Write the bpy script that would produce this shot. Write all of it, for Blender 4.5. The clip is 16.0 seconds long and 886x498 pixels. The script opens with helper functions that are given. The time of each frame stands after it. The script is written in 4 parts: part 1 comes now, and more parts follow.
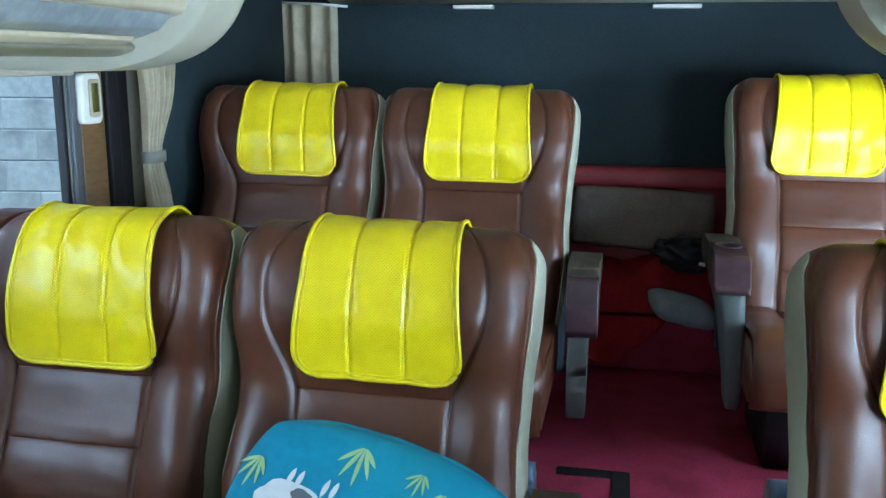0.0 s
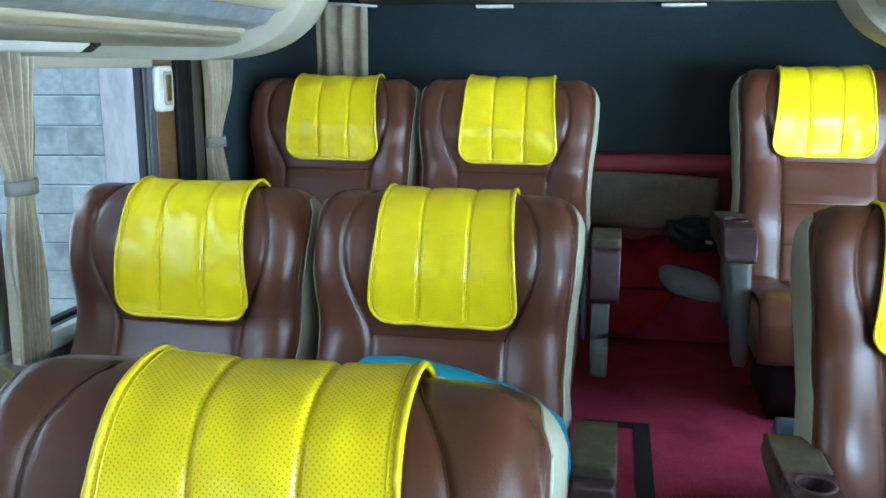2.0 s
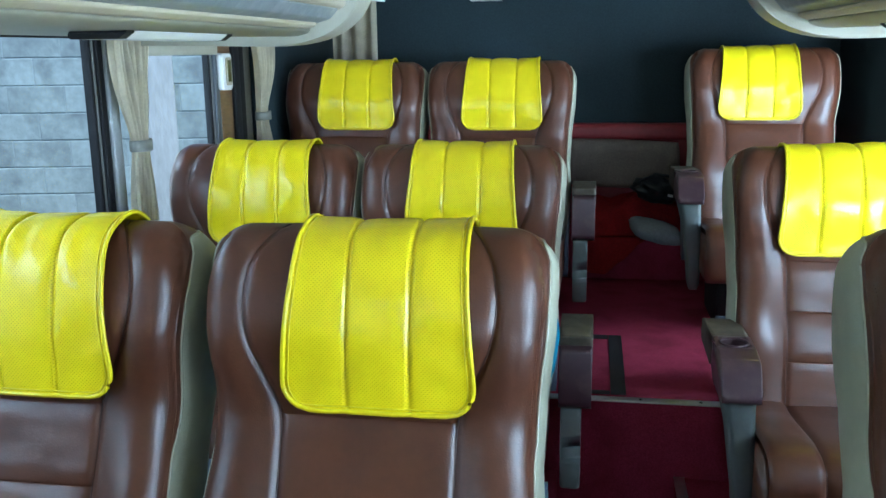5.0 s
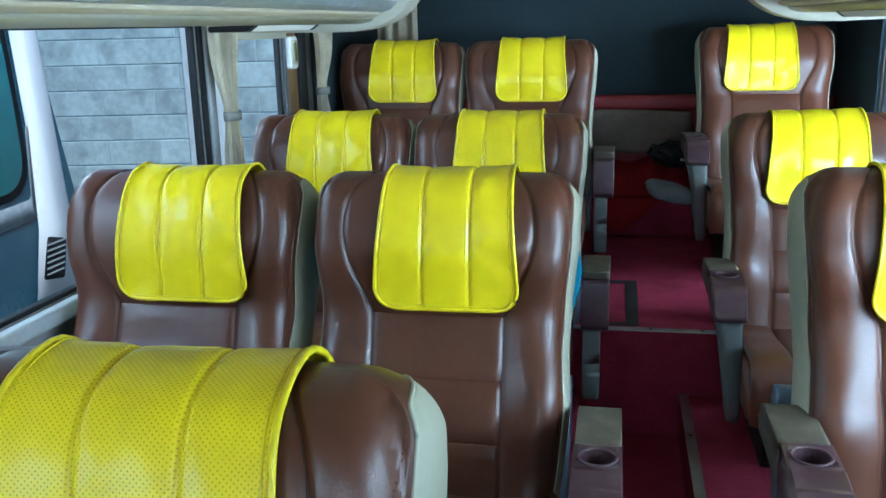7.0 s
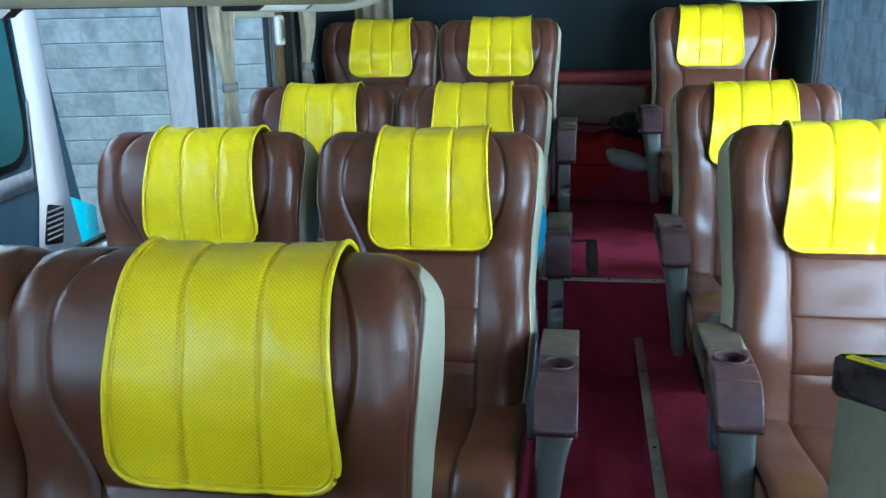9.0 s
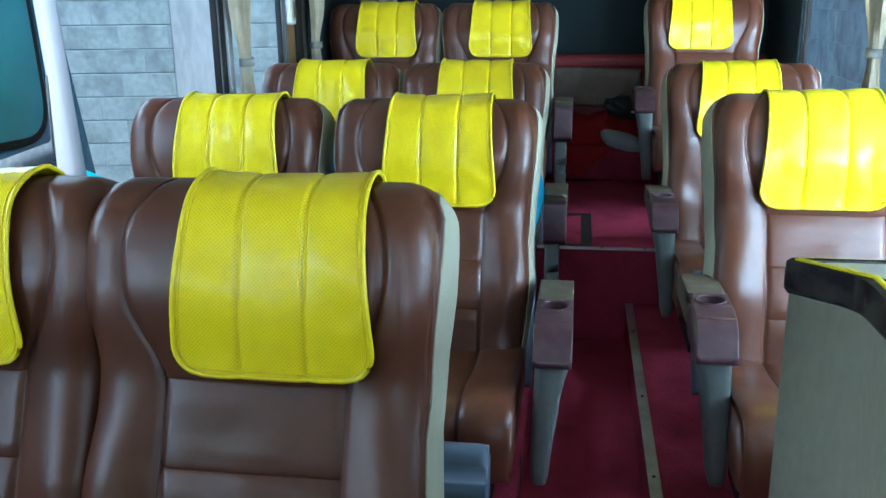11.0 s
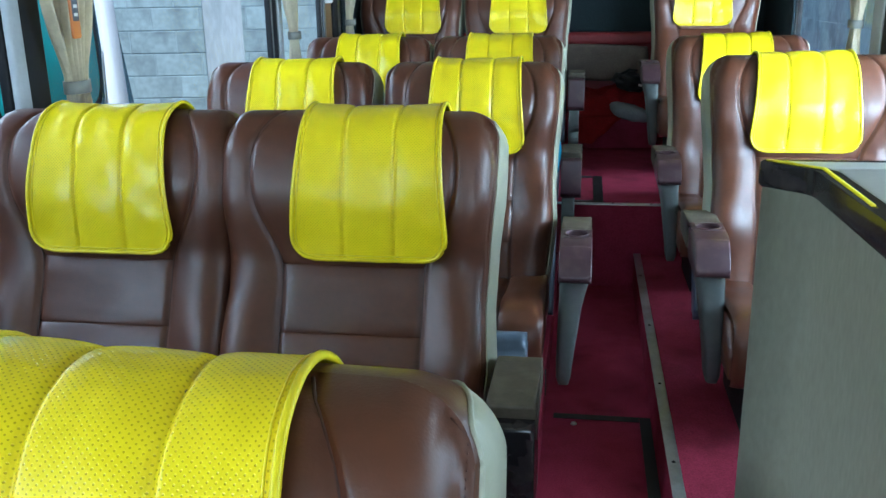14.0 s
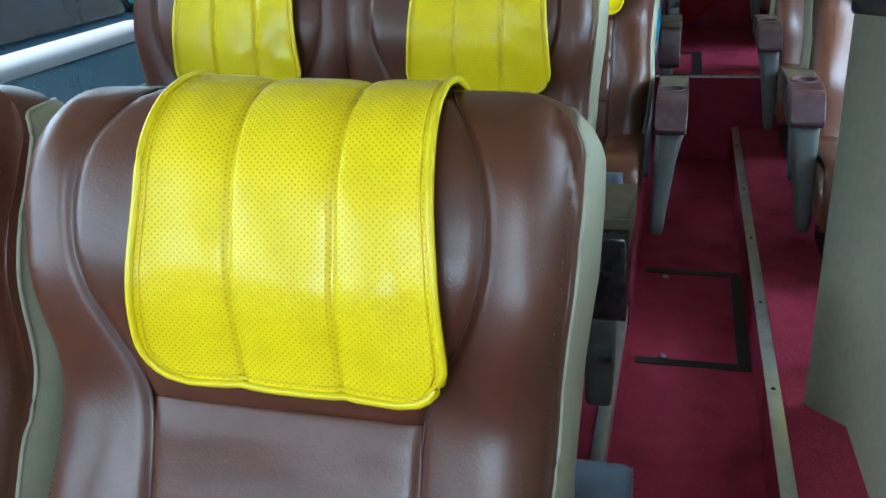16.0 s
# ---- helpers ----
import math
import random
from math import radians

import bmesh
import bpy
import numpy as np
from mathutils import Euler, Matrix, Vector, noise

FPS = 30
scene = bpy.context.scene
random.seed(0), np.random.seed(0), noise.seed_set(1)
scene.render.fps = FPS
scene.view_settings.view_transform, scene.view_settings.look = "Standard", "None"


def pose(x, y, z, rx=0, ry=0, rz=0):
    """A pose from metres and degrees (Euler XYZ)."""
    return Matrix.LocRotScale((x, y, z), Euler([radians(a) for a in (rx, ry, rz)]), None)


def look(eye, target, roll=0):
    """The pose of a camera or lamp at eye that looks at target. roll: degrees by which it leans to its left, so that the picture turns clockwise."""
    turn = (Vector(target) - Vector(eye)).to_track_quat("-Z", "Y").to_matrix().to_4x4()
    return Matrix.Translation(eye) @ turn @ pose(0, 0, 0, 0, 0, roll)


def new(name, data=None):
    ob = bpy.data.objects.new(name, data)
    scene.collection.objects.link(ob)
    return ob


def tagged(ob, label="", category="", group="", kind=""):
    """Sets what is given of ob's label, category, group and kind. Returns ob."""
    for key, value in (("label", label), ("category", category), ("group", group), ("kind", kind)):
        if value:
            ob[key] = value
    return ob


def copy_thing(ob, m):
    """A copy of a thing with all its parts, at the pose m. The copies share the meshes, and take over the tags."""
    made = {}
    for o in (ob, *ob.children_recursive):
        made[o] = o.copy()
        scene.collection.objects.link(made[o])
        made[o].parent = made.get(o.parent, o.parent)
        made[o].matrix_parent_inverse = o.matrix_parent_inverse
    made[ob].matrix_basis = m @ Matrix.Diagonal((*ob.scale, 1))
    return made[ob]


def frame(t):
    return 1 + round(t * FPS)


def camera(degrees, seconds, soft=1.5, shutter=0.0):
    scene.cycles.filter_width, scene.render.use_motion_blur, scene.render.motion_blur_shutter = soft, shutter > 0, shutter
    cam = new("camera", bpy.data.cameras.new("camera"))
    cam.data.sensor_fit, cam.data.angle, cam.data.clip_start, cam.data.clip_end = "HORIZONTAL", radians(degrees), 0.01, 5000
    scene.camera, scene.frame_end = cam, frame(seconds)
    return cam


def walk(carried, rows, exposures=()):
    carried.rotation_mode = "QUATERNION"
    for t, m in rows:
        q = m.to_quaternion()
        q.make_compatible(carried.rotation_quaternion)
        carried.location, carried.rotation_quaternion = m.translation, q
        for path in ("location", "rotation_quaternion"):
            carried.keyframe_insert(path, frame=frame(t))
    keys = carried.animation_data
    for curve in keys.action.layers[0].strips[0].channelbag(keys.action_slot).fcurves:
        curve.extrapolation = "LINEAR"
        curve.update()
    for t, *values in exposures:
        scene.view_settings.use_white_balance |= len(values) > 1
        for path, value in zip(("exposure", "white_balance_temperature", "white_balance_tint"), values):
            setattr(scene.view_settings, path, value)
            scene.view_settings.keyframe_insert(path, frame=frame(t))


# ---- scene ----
cam = camera(52.9, 16.0)
PATH = [
    (0, (0.119, 0.784, 1.517), (-0.268, 2.701, 1.1), 0.4),
    (0.5, (0.097, 0.685, 1.506), (-0.256, 2.615, 1.117), 0.0),
    (1, (0.094, 0.625, 1.491), (-0.251, 2.555, 1.096), -0.8),
    (1.5, (0.09, 0.604, 1.485), (-0.276, 2.529, 1.08), -0.5),
    (2, (0.039, 0.482, 1.491), (-0.33, 2.404, 1.078), 0.2),
    (2.5, (0.011, 0.318, 1.497), (-0.279, 2.253, 1.082), -0.7),
    (3, (0.035, 0.197, 1.487), (-0.247, 2.133, 1.072), -0.4),
    (3.5, (0.066, 0.059, 1.475), (-0.214, 1.995, 1.062), -0.2),
    (4, (0.062, -0.064, 1.479), (-0.272, 1.863, 1.063), -0.4),
    (4.2, (0.052, -0.061, 1.469), (-0.293, 1.865, 1.055), -1.2),
    (6.3, (0.076, -0.538, 1.495), (-0.223, 1.381, 1.017), 0.3),
    (6.5, (0.074, -0.572, 1.498), (-0.254, 1.342, 1.021), 0.4),
    (7, (0.087, -0.697, 1.507), (-0.294, 1.205, 1.019), -1.4),
    (7.5, (0.117, -0.786, 1.509), (-0.259, 1.116, 1.017), -3.3),
    (8, (0.108, -0.838, 1.491), (-0.263, 1.064, 0.997), -2.4),
    (8.5, (0.108, -0.978, 1.499), (-0.227, 0.926, 0.988), -1.1),
    (9, (0.112, -1.054, 1.509), (-0.198, 0.85, 0.978), -1.3),
    (9.2, (0.113, -1.07, 1.507), (-0.174, 0.835, 0.971), -0.9),
    (11.3, (0.111, -1.328, 1.466), (-0.191, 0.57, 0.913), -0.6),
    (11.5, (0.108, -1.354, 1.466), (-0.227, 0.534, 0.898), -0.8),
    (12, (0.09, -1.431, 1.466), (-0.245, 0.456, 0.897), -0.6),
    (12.5, (0.071, -1.56, 1.459), (-0.228, 0.335, 0.891), -0.9),
    (13, (0.065, -1.662, 1.45), (-0.222, 0.234, 0.881), 0.1),
    (13.5, (0.071, -1.726, 1.449), (-0.217, 0.168, 0.874), -0.8),
    (14, (0.075, -1.748, 1.435), (-0.23, 0.144, 0.863), -0.9),
    (14.5, (0.071, -1.81, 1.427), (-0.243, 0.071, 0.825), -1.1),
    (15, (0.089, -1.865, 1.426), (-0.243, 0.008, 0.81), -1.6),
    (15.5, (0.113, -1.911, 1.422), (-0.263, -0.066, 0.75), -2.7),
    (16, (0.091, -1.978, 1.339), (-0.409, -0.199, 0.574), -2.7),
]
EXPOSURES = [(0, 0.43, 5650, 11), (4, 0.39, 5600, 10), (8, 0.26, 5400, 8), (12.5, 0.47, 5450, 9), (16, 0.34, 5800, 10)]
walk(cam, [(t, look(eye, target, roll)) for t, eye, target, roll in PATH], EXPOSURES)

# ---- light ----
world = bpy.data.worlds.new("sky")
scene.world = world
world.use_nodes = True
sky = world.node_tree.nodes.new("ShaderNodeTexSky")
sky.sky_type = "NISHITA"
sky.sun_disc = False
sky.sun_elevation, sky.sun_rotation = radians(60), radians(143)
world.node_tree.links.new(sky.outputs[0], world.node_tree.nodes["Background"].inputs[0])
world.node_tree.nodes["Background"].inputs[1].default_value = 0.15
sun = new("sun", bpy.data.lights.new("sun", "SUN"))
sun.data.energy, sun.data.angle, sun.data.color = 3.2, radians(4), (1.0, 0.97, 0.92)
sun.matrix_world = look((3.0, -4.0, 8.7), (0, 0, 0))


# one added rectangular area lamp, aimed from eye at target
def fill_lamp(name, eye, target, w, h, watts, colour):
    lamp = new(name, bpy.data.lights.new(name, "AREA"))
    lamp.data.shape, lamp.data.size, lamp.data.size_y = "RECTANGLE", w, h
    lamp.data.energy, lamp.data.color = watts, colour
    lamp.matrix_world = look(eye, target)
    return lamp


# added area lamps standing in for sky light at the windscreen and front side windows
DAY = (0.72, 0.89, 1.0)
fill_lamp("windscreen_fill", (0, -4.5, 1.38), (0, 0, 0.35), 2.2, 1.0, 55, DAY)
fill_lamp("window_light_right", (1.24, -1.60, 1.20), (0, -1.60, 1.0), 4.4, 0.6, 25, DAY)
fill_lamp("window_light_left", (-1.32, -2.30, 1.20), (0, -2.30, 1.0), 3.0, 0.6, 23, DAY)
# unseen fill lamps outside the windows along the seats, slanting rearwards to brighten them
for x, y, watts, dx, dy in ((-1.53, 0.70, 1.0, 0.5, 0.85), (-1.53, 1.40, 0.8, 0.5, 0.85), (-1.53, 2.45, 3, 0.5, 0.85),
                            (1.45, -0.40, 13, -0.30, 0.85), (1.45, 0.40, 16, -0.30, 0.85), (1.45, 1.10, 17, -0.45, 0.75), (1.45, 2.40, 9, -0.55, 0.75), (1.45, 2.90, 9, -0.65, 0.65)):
    fill_lamp("window_light_slanting", (x, y, 1.20), (x + dx, y + dy, 1.32), 0.46, 0.62, watts, DAY)

# added fill lamp outside the left windows, standing in for sky between the coaches
fill_lamp("outside_fill_left", (-2.35, 0.60, 1.98), (0.75, 0.60, 0.85), 3.6, 0.34, 34, DAY)


# ---- materials ----
def node(nt, kind, **kw):
    n = nt.nodes.new("ShaderNode" + kind)
    for k, v in kw.items():
        n.inputs[k].default_value = v
    return n


def surface(name, col, rough=0.5, var=0.15, fine=60, coarse=4, bump=0.1, bfine=200, metal=0.0, dist=0.002,
            rvar=0.1, dirt=None, dirt_amount=0.0, dirt_scale=9, random=0.0, spec=0.5, stretch=(1, 1, 1)):
    """A worn surface: colour varied coarse and fine, patches of dirt, fine relief."""
    m = bpy.data.materials.new(name)
    m.use_nodes = True
    nt = m.node_tree
    b = nt.nodes["Principled BSDF"]
    link = nt.links.new
    co = nt.nodes.new("ShaderNodeTexCoord")
    mp = nt.nodes.new("ShaderNodeMapping")
    mp.inputs["Scale"].default_value = stretch
    link(co.outputs["Object"], mp.inputs[0])
    n1 = node(nt, "TexNoise", Scale=coarse, Detail=4.0)
    n2 = node(nt, "TexNoise", Scale=fine, Detail=3.0)
    n3 = node(nt, "TexNoise", Scale=bfine, Detail=2.0)
    for n in (n1, n2, n3):
        link(mp.outputs[0], n.inputs["Vector"])
    add = nt.nodes.new("ShaderNodeMath")
    add.operation = "ADD"
    link(n1.outputs[0], add.inputs[0])
    link(n2.outputs[0], add.inputs[1])
    last = add
    if random:
        info = nt.nodes.new("ShaderNodeObjectInfo")
        shift = nt.nodes.new("ShaderNodeMath")
        shift.operation = "MULTIPLY"
        shift.inputs[1].default_value = 37.0
        link(info.outputs["Random"], shift.inputs[0])
        link(shift.outputs[0], mp.inputs["Location"])
        mul = nt.nodes.new("ShaderNodeMath")
        mul.operation = "MULTIPLY_ADD"
        link(info.outputs["Random"], mul.inputs[0])
        mul.inputs[1].default_value = random
        link(add.outputs[0], mul.inputs[2])
        last = mul
    rng = nt.nodes.new("ShaderNodeMapRange")
    rng.inputs["From Min"].default_value, rng.inputs["From Max"].default_value = 0.6, 1.4 + random
    rng.inputs["To Min"].default_value, rng.inputs["To Max"].default_value = 1 - var, 1 + var
    link(last.outputs[0], rng.inputs[0])
    mix = nt.nodes.new("ShaderNodeVectorMath")
    mix.operation = "SCALE"
    mix.inputs[0].default_value = col
    link(rng.outputs[0], mix.inputs["Scale"])
    out = mix.outputs[0]
    if dirt:
        n4 = node(nt, "TexNoise", Scale=dirt_scale, Detail=6.0)
        link(mp.outputs[0], n4.inputs["Vector"])
        r4 = nt.nodes.new("ShaderNodeMapRange")
        r4.inputs["From Min"].default_value, r4.inputs["From Max"].default_value = 0.48, 0.68
        r4.inputs["To Max"].default_value = dirt_amount
        link(n4.outputs[0], r4.inputs[0])
        mc = nt.nodes.new("ShaderNodeMix")
        mc.data_type = "RGBA"
        link(r4.outputs[0], mc.inputs[0])
        link(out, mc.inputs[6])
        mc.inputs[7].default_value = (*dirt, 1)
        out = mc.outputs[2]
    link(out, b.inputs["Base Color"])
    rr = nt.nodes.new("ShaderNodeMapRange")
    rr.inputs["To Min"].default_value, rr.inputs["To Max"].default_value = rough - rvar, rough + rvar
    link(n1.outputs[0], rr.inputs[0])
    link(rr.outputs[0], b.inputs["Roughness"])
    b.inputs["Metallic"].default_value = metal
    b.inputs["Specular IOR Level"].default_value = spec
    bp = nt.nodes.new("ShaderNodeBump")
    bp.inputs["Strength"].default_value, bp.inputs["Distance"].default_value = bump, dist
    link(n3.outputs[0], bp.inputs["Height"])
    link(bp.outputs[0], b.inputs["Normal"])
    return m


def yellow_vinyl():
    """Yellow vinyl with rows of small punched holes."""
    m = surface("yellow_vinyl", (0.80, 0.635, 0.0005), rough=0.22, var=0.06, fine=30, coarse=5, bump=0.08, bfine=90, dist=0.003, rvar=0.06, spec=0.38)
    nt = m.node_tree
    link = nt.links.new
    b = nt.nodes["Principled BSDF"]
    uv = nt.nodes.new("ShaderNodeUVMap")
    vor = nt.nodes.new("ShaderNodeTexVoronoi")
    vor.inputs["Scale"].default_value, vor.inputs["Randomness"].default_value = 210, 0.0
    rot = nt.nodes.new("ShaderNodeMapping")
    rot.inputs["Rotation"].default_value = (0, 0, radians(45))
    link(uv.outputs[0], rot.inputs[0])
    link(rot.outputs[0], vor.inputs["Vector"])
    hole = nt.nodes.new("ShaderNodeMapRange")
    hole.inputs["From Min"].default_value, hole.inputs["From Max"].default_value = 0.12, 0.25
    link(vor.outputs["Distance"], hole.inputs[0])
    old = b.inputs["Base Color"].links[0].from_socket
    mc = nt.nodes.new("ShaderNodeMix")
    mc.data_type = "RGBA"
    link(hole.outputs[0], mc.inputs[0])
    mc.inputs[6].default_value = (0.46, 0.335, 0.0005, 1)
    link(old, mc.inputs[7])
    link(mc.outputs[2], b.inputs["Base Color"])
    bp = nt.nodes.new("ShaderNodeBump")
    bp.inputs["Strength"].default_value, bp.inputs["Distance"].default_value = 0.3, 0.001
    link(hole.outputs[0], bp.inputs["Height"])
    link(b.inputs["Normal"].links[0].from_socket, bp.inputs["Normal"])
    link(bp.outputs[0], b.inputs["Normal"])
    return m


def wood_panel():
    m = surface("wood_laminate", (0.16, 0.085, 0.035), rough=0.45, var=0.45, fine=30, coarse=7, bump=0.1, bfine=90, stretch=(6, 1.2, 14))
    return m


def glass(name, tint):
    m = bpy.data.materials.new(name)
    m.use_nodes = True
    nt = m.node_tree
    b = nt.nodes["Principled BSDF"]
    b.inputs["Base Color"].default_value = (*tint, 1)
    b.inputs["Transmission Weight"].default_value = 1.0
    b.inputs["Roughness"].default_value = 0.0
    b.inputs["IOR"].default_value = 1.05
    return m


LEATHER = surface("brown_leather", (0.084, 0.0268, 0.0122), rough=0.34, var=0.24, fine=60, coarse=5, bump=0.20, bfine=330, dist=0.0014,
                  rvar=0.07, spec=0.58, dirt=(0.050, 0.0172, 0.0092), dirt_amount=0.4, dirt_scale=7, random=0.25)
PIPING = surface("dark_seam", (0.05, 0.02, 0.014), rough=0.5, var=0.1)
STITCH = surface("seam_thread", (0.085, 0.036, 0.024), rough=0.7, var=0.1)
SHELL = surface("cream_vinyl", (0.35, 0.355, 0.26), rough=0.45, var=0.10, fine=40, coarse=6, bump=0.25, bfine=260, dist=0.0015,
                dirt=(0.33, 0.31, 0.22), dirt_amount=0.35, dirt_scale=12)
YELLOW = yellow_vinyl()
YELLOW_TRIM = surface("yellow_binding", (0.74, 0.60, 0.001), rough=0.32, var=0.10, bump=0.2, bfine=300)
MAROON = surface("maroon_plastic", (0.046, 0.021, 0.027), rough=0.34, var=0.15, bump=0.12, bfine=350, dirt=(0.16, 0.11, 0.09), dirt_amount=0.3, dirt_scale=16)
PAD = surface("worn_olive_pad", (0.060, 0.047, 0.030), rough=0.6, var=0.3, fine=90, coarse=14, bump=0.3, bfine=300,
              dirt=(0.13, 0.105, 0.07), dirt_amount=0.5, dirt_scale=26)
GREY = surface("grey_plastic", (0.078, 0.093, 0.089), rough=0.5, var=0.15, bump=0.15, bfine=260, dirt=(0.10, 0.10, 0.085), dirt_amount=0.5, dirt_scale=14)
BLACK = surface("black_rubber", (0.010, 0.010, 0.011), rough=0.6, var=0.2, bump=0.1, spec=0.25)
CUSHION_BLUE = surface("blue_grey_vinyl", (0.09, 0.13, 0.19), rough=0.4, var=0.12, bump=0.15)
CARPET = surface("red_carpet", (0.36, 0.040, 0.082), rough=0.95, var=0.5, fine=220, coarse=5, bump=0.8, bfine=420, dist=0.004,
                 dirt=(0.14, 0.016, 0.030), dirt_amount=0.7, dirt_scale=5, spec=0.1)
ALU = surface("worn_aluminium", (0.55, 0.57, 0.58), rough=0.38, var=0.15, metal=0.9, fine=80, coarse=10, bump=0.1, dirt=(0.25, 0.24, 0.22), dirt_amount=0.5)
TAPE = surface("black_tape", (0.012, 0.011, 0.012), rough=0.6, var=0.3, bump=0.3)
NAVY = surface("navy_felt", (0.016, 0.029, 0.034), rough=0.8, var=0.35, fine=120, coarse=2.5, bump=0.35, bfine=500, dist=0.002, spec=0.3)
CREAM = surface("cream_plastic", (0.42, 0.40, 0.31), rough=0.42, var=0.07, fine=25, coarse=3, bump=0.45, bfine=240, dist=0.0016,
                dirt=(0.36, 0.32, 0.23), dirt_amount=0.3, dirt_scale=8)
FLAP = surface("beige_panel", (0.47, 0.40, 0.28), rough=0.45, var=0.08, bump=0.1)
SILVER = surface("silver_grey_panel", (0.22, 0.25, 0.26), rough=0.35, var=0.15, fine=70, coarse=9, bump=0.15, bfine=120,
                 dirt=(0.45, 0.46, 0.45), dirt_amount=0.4, dirt_scale=20)
WHITE = surface("white_plastic", (0.74, 0.74, 0.70), rough=0.4, var=0.05, bump=0.05)
FRAME = surface("grey_window_frame", (0.36, 0.38, 0.38), rough=0.45, var=0.12, bump=0.08)
DARK_FRAME = surface("dark_grey_frame", (0.09, 0.10, 0.11), rough=0.4, var=0.15, bump=0.08)
WALLP = surface("wall_panel_vinyl", (0.26, 0.26, 0.24), rough=0.5, var=0.12, bump=0.15)
WOOD = wood_panel()
CURTAIN = surface("beige_curtain", (0.78, 0.70, 0.52), rough=0.85, var=0.12, fine=120, coarse=6, bump=0.3, bfine=600, dirt=(0.42, 0.34, 0.21), dirt_amount=0.4, dirt_scale=10, spec=0.2)
TIE = surface("grey_band", (0.22, 0.22, 0.19), rough=0.6, var=0.1)
RED = surface("red_vinyl", (0.27, 0.022, 0.028), rough=0.5, var=0.25, fine=40, coarse=6, bump=0.2)
RED_CLOTH = surface("red_blanket_cloth", (0.50, 0.030, 0.036), rough=0.9, var=0.3, fine=90, coarse=8, bump=0.5, bfine=300, spec=0.15)
TAUPE = surface("taupe_fabric", (0.19, 0.155, 0.13), rough=0.85, var=0.3, fine=130, coarse=7, bump=0.4, dirt=(0.12, 0.09, 0.075), dirt_amount=0.5)
PALE = surface("pale_grey_fabric", (0.33, 0.37, 0.40), rough=0.85, var=0.2, fine=90, coarse=6, bump=0.3)
BAG = surface("black_bag_nylon", (0.010, 0.012, 0.014), rough=0.45, var=0.3, bump=0.4)
TEAL_CLOTH = surface("blue_pillowcase", (0.020, 0.215, 0.33), rough=0.85, var=0.15, fine=60, coarse=5, bump=0.3, bfine=350, dirt=(0.03, 0.26, 0.33), dirt_amount=0.5, dirt_scale=6, spec=0.2)
LEAF = surface("printed_leaf", (0.33, 0.50, 0.24), rough=0.85, var=0.15)
PRINT_WHITE = surface("printed_white", (0.60, 0.62, 0.62), rough=0.85, var=0.1)
PRINT_GREY = surface("printed_grey", (0.13, 0.14, 0.16), rough=0.85, var=0.1)
LAMINATE = surface("pale_laminate", (0.62, 0.64, 0.62), rough=0.32, var=0.06, bump=0.03)
PANEL = surface("beige_partition_board", (0.25, 0.243, 0.178), rough=0.5, var=0.16, fine=90, coarse=2.5, bump=0.12, bfine=200, stretch=(1, 1, 0.4))
BLACK_EDGE = surface("black_gloss_edging", (0.012, 0.010, 0.011), rough=0.18, var=0.3, bump=0.12, bfine=60, dirt=(0.10, 0.08, 0.07), dirt_amount=0.25, dirt_scale=24)
BLOCK = surface("concrete_block", (0.37, 0.47, 0.47), rough=0.9, var=0.32, fine=22, coarse=3.5, bump=0.3, bfine=60, dist=0.004,
                dirt=(0.20, 0.255, 0.265), dirt_amount=0.85, dirt_scale=4.2, random=0.25, spec=0.2)
MORTAR = surface("mortar", (0.36, 0.45, 0.47), rough=0.95, var=0.2, bump=0.5)
CONCRETE = surface("grey_concrete_ground", (0.30, 0.30, 0.29), rough=0.9, var=0.25, fine=12, coarse=0.7, bump=0.4, bfine=30, dist=0.01)
COACH_WHITE = surface("white_coach_paint", (0.78, 0.80, 0.80), rough=0.25, var=0.04, bump=0.02)
COACH_TEAL = surface("teal_coach_paint", (0.03, 0.32, 0.33), rough=0.25, var=0.08, bump=0.02)
COACH_NAVY = surface("dark_blue_coach_paint", (0.012, 0.055, 0.085), rough=0.25, var=0.15, bump=0.02)
COACH_CYAN = surface("cyan_coach_paint", (0.03, 0.45, 0.55), rough=0.3, var=0.05, bump=0.02)
COACH_GLASS = surface("teal_tinted_coach_glass", (0.05, 0.42, 0.40), rough=0.22, var=0.15, fine=6, coarse=1.2, bump=0.0)
COACH_DARK = surface("dark_coach_glass", (0.02, 0.055, 0.075), rough=0.08, var=0.4, fine=5, coarse=1.0, bump=0.0)
GLASS = glass("window_glass", (0.93, 0.98, 1.0))
ORANGE = surface("orange_tag", (0.62, 0.20, 0.05), rough=0.4, var=0.1)


# ---- building helpers ----
def lerp(a, b, s):
    return a + (b - a) * s


def smooth(a, b, x):
    x = min(1.0, max(0.0, (x - a) / (b - a)))
    return x * x * (3 - 2 * x)


def table(xs, ys, x):
    return float(np.interp(x, xs, ys))


def thing(name, label, category, group="", at=None):
    ob = new(name)
    ob.empty_display_size = 0.05
    if at is not None:
        ob.matrix_basis = at
    return tagged(ob, label, category, group)


def finish(name, me, material, parent=None, label="", flat=False):
    for p in me.polygons:
        p.use_smooth = not flat
    me.materials.append(material)
    ob = new(name, me)
    if parent is not None:
        ob.parent = parent
    if label:
        ob["label"] = label
    return ob


def part(name, bm, material, parent=None, label="", flat=False):
    me = bpy.data.meshes.new(name)
    bmesh.ops.recalc_face_normals(bm, faces=bm.faces)
    bm.to_mesh(me)
    bm.free()
    return finish(name, me, material, parent, label, flat)


